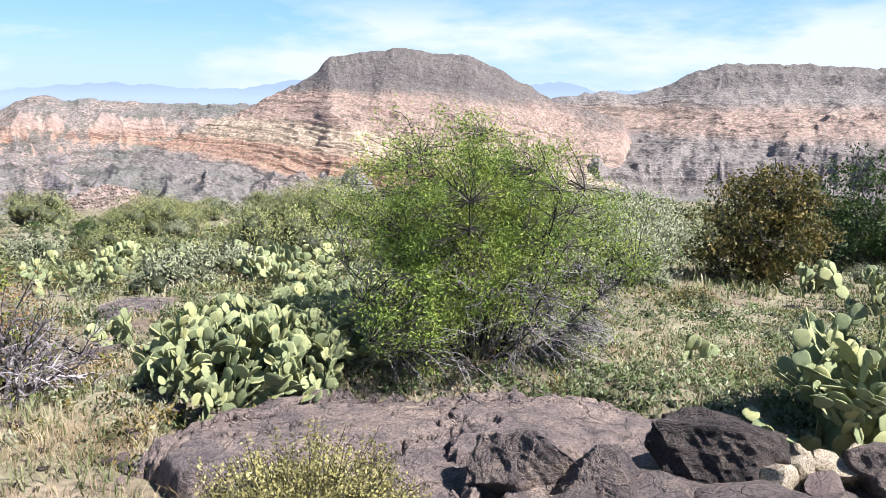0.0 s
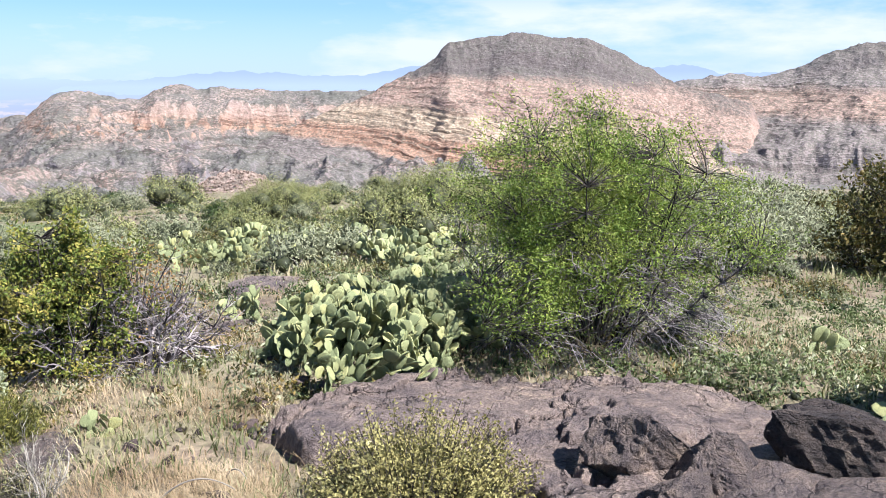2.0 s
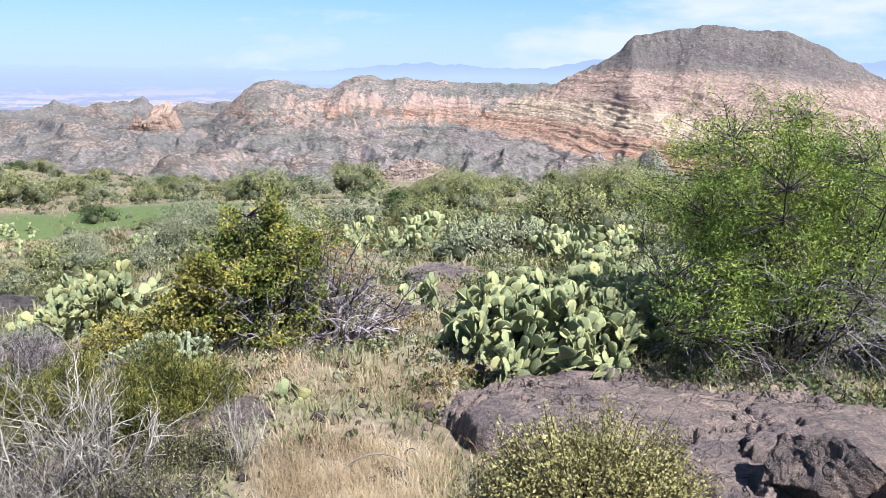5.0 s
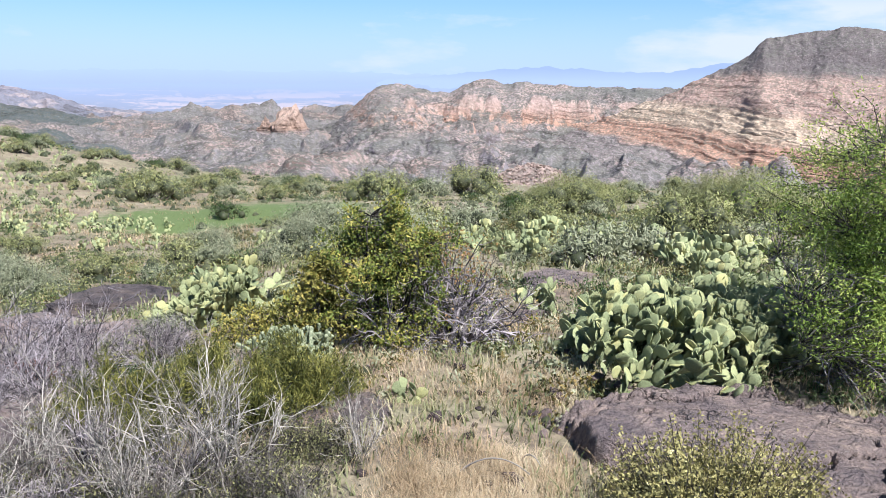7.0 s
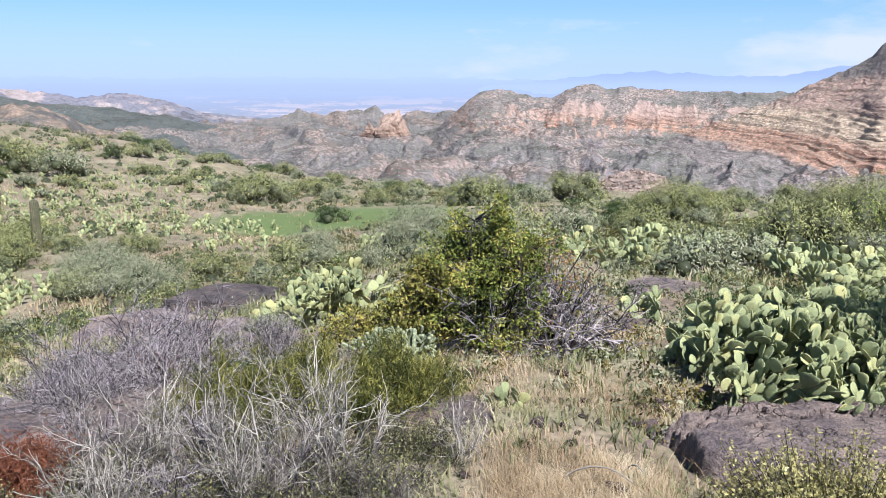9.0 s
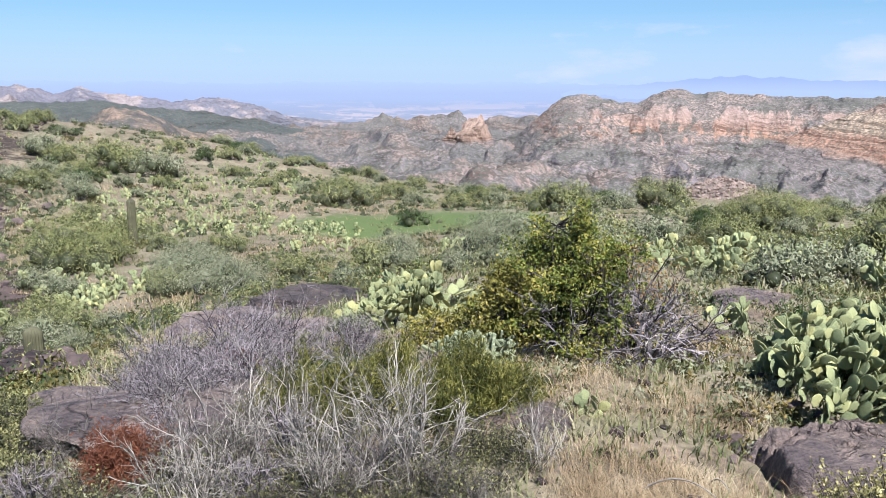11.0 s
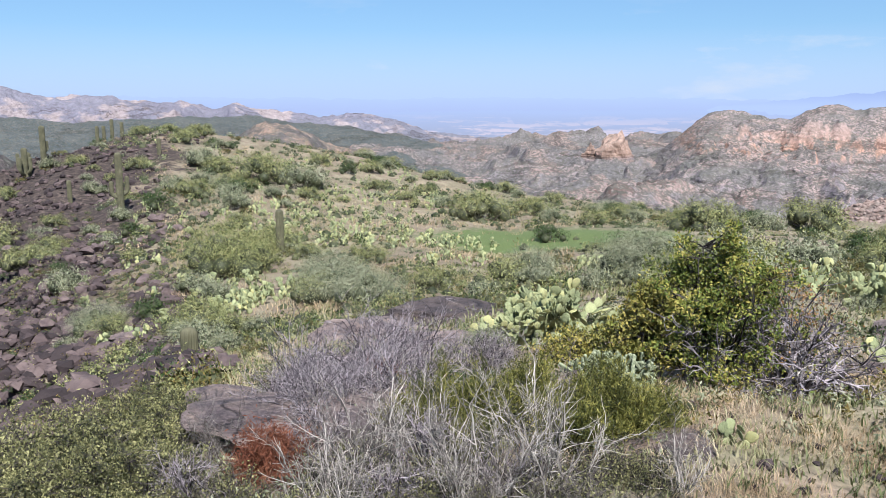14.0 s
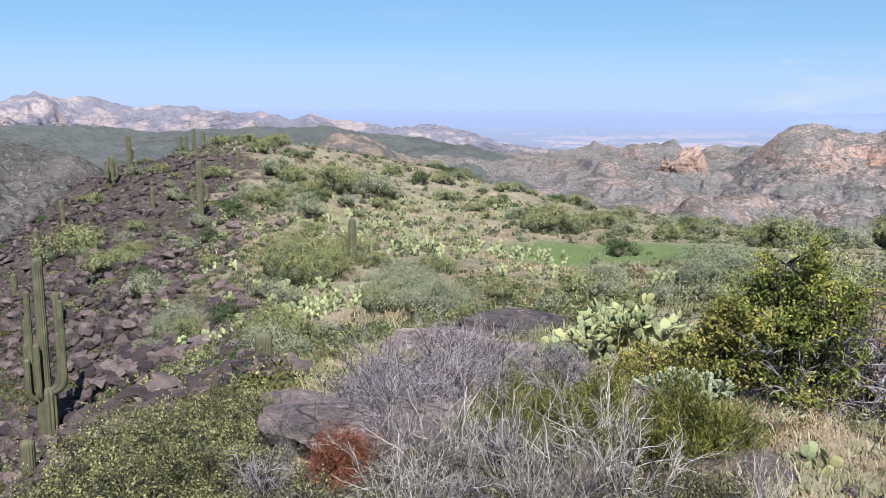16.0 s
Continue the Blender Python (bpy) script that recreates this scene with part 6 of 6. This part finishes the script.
def low_plants(rng, xs, ys, per, radius, leaf):
    """Small rounded bushes: leaves on an uneven half-ball."""
    n = len(xs) * per
    d = unit(rng.normal(0, 1, (n, 3)))
    d[:, 2] = np.abs(d[:, 2])
    size = np.repeat(radius * rng.uniform(0.45, 1.25, len(xs)), per)[:, None]
    tall = np.repeat(rng.uniform(0.6, 1.2, len(xs)), per)
    d = d * size * rng.uniform(0.55, 1, (n, 1))
    d[:, 2] *= tall
    way = unit(d) + np.array([0, 0, 0.35])
    at = np.repeat(np.stack([xs, ys, ground_z(xs, ys)], 1), per, 0) + d
    size = size.reshape(len(xs), per)[:, 0] * (0.42 if radius > 0.3 else 0.26)
    mid = np.stack([xs, ys, ground_z(xs, ys)], 1)
    return (*crowned(mid, np.stack([size, size, size * tall.reshape(len(xs), per)[:, 0]], 1), *leaves(rng, at, leaf[0], leaf[1], 0.5, way), way, 0.35), n)


x, y = scatter(rng, 900, (-62, 60), (3.6, 18), 5, 0.15, 1.4)
stuff("low_weeds", low_plants(rng, x, y, 34, 0.17, (0.045, 0.018)), M_SAGE, "low grey-green weeds", "plants")
x, y = scatter(rng, 560, (-62, 60), (8.5, 18), 6, 0.2, 1.9)
stuff("low_weeds", low_plants(rng, x, y, 34, 0.18, (0.05, 0.022)), M_DARK, "low dark green weeds", "plants")
x, y = scatter(rng, 620, (-62, 60), (5, 18), 15, 0.2, 1.3)
stuff("low_weeds", low_plants(rng, x, y, 34, 0.17, (0.045, 0.018)), M_BROWN, "low brown withered weeds", "plants")
x, y = scatter(rng, 1700, (-62, -10), (5.7, 17), 16, -0.4, 1.2)
stuff("low_weeds", low_plants(rng, x, y, 30, 0.13, (0.042, 0.016)), M_FORB, "fresh green low weeds", "plants")
for count, reach, seed, size, leaf, skin, text in [
        (420, (11, 26), 27, 0.26, (0.060, 0.026), M_OLIVE, "low olive scrub among the cacti"),
        (380, (11, 26), 28, 0.26, (0.055, 0.022), M_SAGE, "low grey-green scrub among the cacti"),
        (300, (11, 26), 24, 0.24, (0.055, 0.024), M_BROWN, "low brown scrub among the cacti"),
        (1050, (20, 62), 7, 0.5, (0.10, 0.030), M_OLIVE, "low olive scrub covering the slope"),
        (850, (20, 62), 8, 0.46, (0.10, 0.028), M_SAGE, "low grey-green scrub covering the slope"),
        (800, (20, 70), 14, 0.4, (0.09, 0.030), M_BROWN, "low brown scrub covering the slope"),
        (600, (20, 62), 17, 0.42, (0.09, 0.035), M_DARK, "low dark green scrub covering the slope")]:
    x, y = scatter(rng, count, (-62, 45), reach, seed, 0.0, 4.0)
    stuff("low_scrub", low_plants(rng, x, y, 34 if reach[0] < 20 else 40, size, leaf), skin, text, "plants")
for count, az, seed, size, leaf, skin, text in [
        (1150, (-60, 46), 9, 0.95, (0.20, 0.07), M_OLIVE, "olive scrub on the far slope"),
        (950, (-60, 46), 10, 0.9, (0.20, 0.065), M_SAGE, "grey-green scrub on the far slope"),
        (600, (5, 46), 11, 0.9, (0.19, 0.075), M_DARK, "dark green scrub on the far slope"),
        (420, (5, 46), 12, 0.6, (0.16, 0.06), M_STRAW, "straw-coloured growth on the far slope")]:
    x, y = scatter(rng, count, az, (48, 150), seed, -0.3, 9.0, True)
    stuff("low_scrub", low_plants(rng, x, y, 38, size, leaf), skin, text, "plants")


for count, seed, size, leaf, skin, text in [
        (1000, 41, 0.42, (0.09, 0.035), M_BROWN, "brown scrub between the rocks of the flank"),
        (900, 44, 0.42, (0.075, 0.030), M_BUSH, "dull olive scrub between the rocks of the flank"),
        (200, 42, 0.50, (0.10, 0.035), M_OLIVE, "olive scrub between the rocks of the flank"),
        (420, 43, 0.45, (0.10, 0.035), M_DARK, "dark scrub between the rocks of the flank")]:
    x, y = scatter(rng, count, (40, 61), (12, 75), seed, -0.2, 4.0)
    stuff("low_scrub", low_plants(rng, x, y, 44, size, leaf), skin, text, "plants")


for count, az, reach, seed, size, leaf, skin, text in [
        (260, (33, 57), (8, 20), 45, 0.22, (0.045, 0.018), M_BROWN, "low brown scrub above the steep flank"),
        (220, (33, 57), (8, 20), 46, 0.22, (0.045, 0.018), M_BUSH, "low olive scrub above the steep flank")]:
    x, y = scatter(rng, count, az, reach, seed, -0.1, 2.0)
    stuff("low_scrub", low_plants(rng, x, y, 60, size, leaf), skin, text, "plants")
x, y = scatter(rng, 900, (30, 57), (8, 26), 47, -0.1, 2.0)
stuff("dry_grass", blades(rng, x, y, 14, 0.16, 0.008, 1.3, 0.12), M_STRAW, "straw-coloured dry grass above the steep flank", "grass")


def rubble(name, n, az, dist, seed, sizes, label, keep=0.0, left=None):
    rng = np.random.default_rng(seed)
    xs, ys = scatter(rng, n, az, dist, seed, keep, 5.0, False, left)
    geo = []
    for i in range(len(xs)):
        me = LUMPS[rng.integers(0, len(LUMPS))]
        s = sizes[0] * (sizes[1] / sizes[0]) ** rng.uniform(0, 1) ** 1.8
        m = np.array(pose(0, 0, 0, rng.uniform(-25, 25), rng.uniform(-25, 25), rng.uniform(0, 360)) @ Matrix.Diagonal((s, s * rng.uniform(0.6, 1), s * rng.uniform(0.45, 0.8), 1)))[:3, :3]
        geo.append((me[0] @ m.T + np.array([xs[i], ys[i], float(ground_z(xs[i], ys[i])) + 0.12 * s]), me[1]))
    return stuff(name, join(geo), M_RUST, label, "rocks")


rubble("slope_rubble", 12000, (36, 62), (15, 110), 31, (0.2, 0.95), "loose dark and rust-brown rocks on the steep flank", -0.35, 40)
rubble("small_stones", 900, (-62, 42), (4, 45), 32, (0.04, 0.18), "small scattered dark stones", 0.0)
rng = np.random.default_rng(55)
for k in range(290):
    b, d = 60 - 21 * rng.uniform(0, 1) ** 1.4, 14 * math.exp(rng.uniform(0, 1.9))
    s = rng.uniform(0.35, 0.9) * (0.75 if d < 25 else 1.2)
    rock("slope_boulder", RUST[k % 6], b, d, (s, s * rng.uniform(0.6, 1), s * rng.uniform(0.45, 0.75)), rng.uniform(0, 360), "angular rust-brown boulder on the steep flank", 0.25, rng.uniform(-15, 15), 0.0, "slope boulders")


# ---- small plants in front ----
def cholla(m, seed, label):
    """A low cholla: knobbly jointed stems, joint on joint."""
    rng = np.random.default_rng(seed)
    ob = holder("cholla", m, label, "cactus")
    geo = [mesh_of("joint", *column(0.017, 0.12, 6, None, 5, 0.2), M_CHOLLA, True)]
    layer = [pose(rng.uniform(-0.1, 0.1), rng.uniform(-0.1, 0.1), -0.02, rng.uniform(-50, 50), rng.uniform(-60, 60), rng.uniform(0, 360)) for _ in range(16)]
    for level in range(4):
        nxt = []
        for q in layer:
            part("joint", geo[0], ob).matrix_basis = q
            for _ in range(rng.integers(1, 3) if level < 3 else 0):
                nxt.append(q @ pose(0, 0, 0.11, rng.normal(0, 40), rng.normal(0, 40), 0))
        layer = [q for q in nxt if q.translation.z > 0.02]
    return ob


n = Nodes("cholla_skin")
M_CHOLLA = n.surface(n.ramp(n.noise(n.coords(), 30, 4), [(0.35, (0.10, 0.12, 0.065)), (0.65, (0.28, 0.29, 0.18))]), 0.8, n.bump(n.noise(n.coords(), 70, 3), 0.8, 0.01))
cholla(spot(10.6, 6.9), 1, "low spiny grey-green cholla under the leafy shrub")
cholla(spot(12.4, 7.0), 2, "low spiny grey-green cholla under the leafy shrub")


def stalk(name, b0, b1, distance, rise, label):
    """A dry stalk bent over in an arch."""
    ob = holder(name, spot(0.5 * (b0 + b1), distance), label, "plant")
    p0, p1 = Vector(place(b0, distance)), Vector(place(b1, distance * 0.96))
    t = np.linspace(0, 1, 14)
    pts = np.array([list(p0.lerp(p1, u) + Vector((0, 0, rise * 4 * u * (1 - 0.75 * u) * 0.8)) - ob.matrix_basis.translation) for u in t])
    part("stem", mesh_of(name, *tubes(pts[None], np.array([0.006]), np.array([0.003]), 5), M_BLEACHED, True), ob)
    return ob


stalk("bent_stalk", -0.4, -6.0, 4.15, 0.16, "dry bleached stalk bent in an arch")
stalk("bent_stalk", -5.2, -6.8, 4.4, 0.10, "dry bleached stalk bent in an arch")
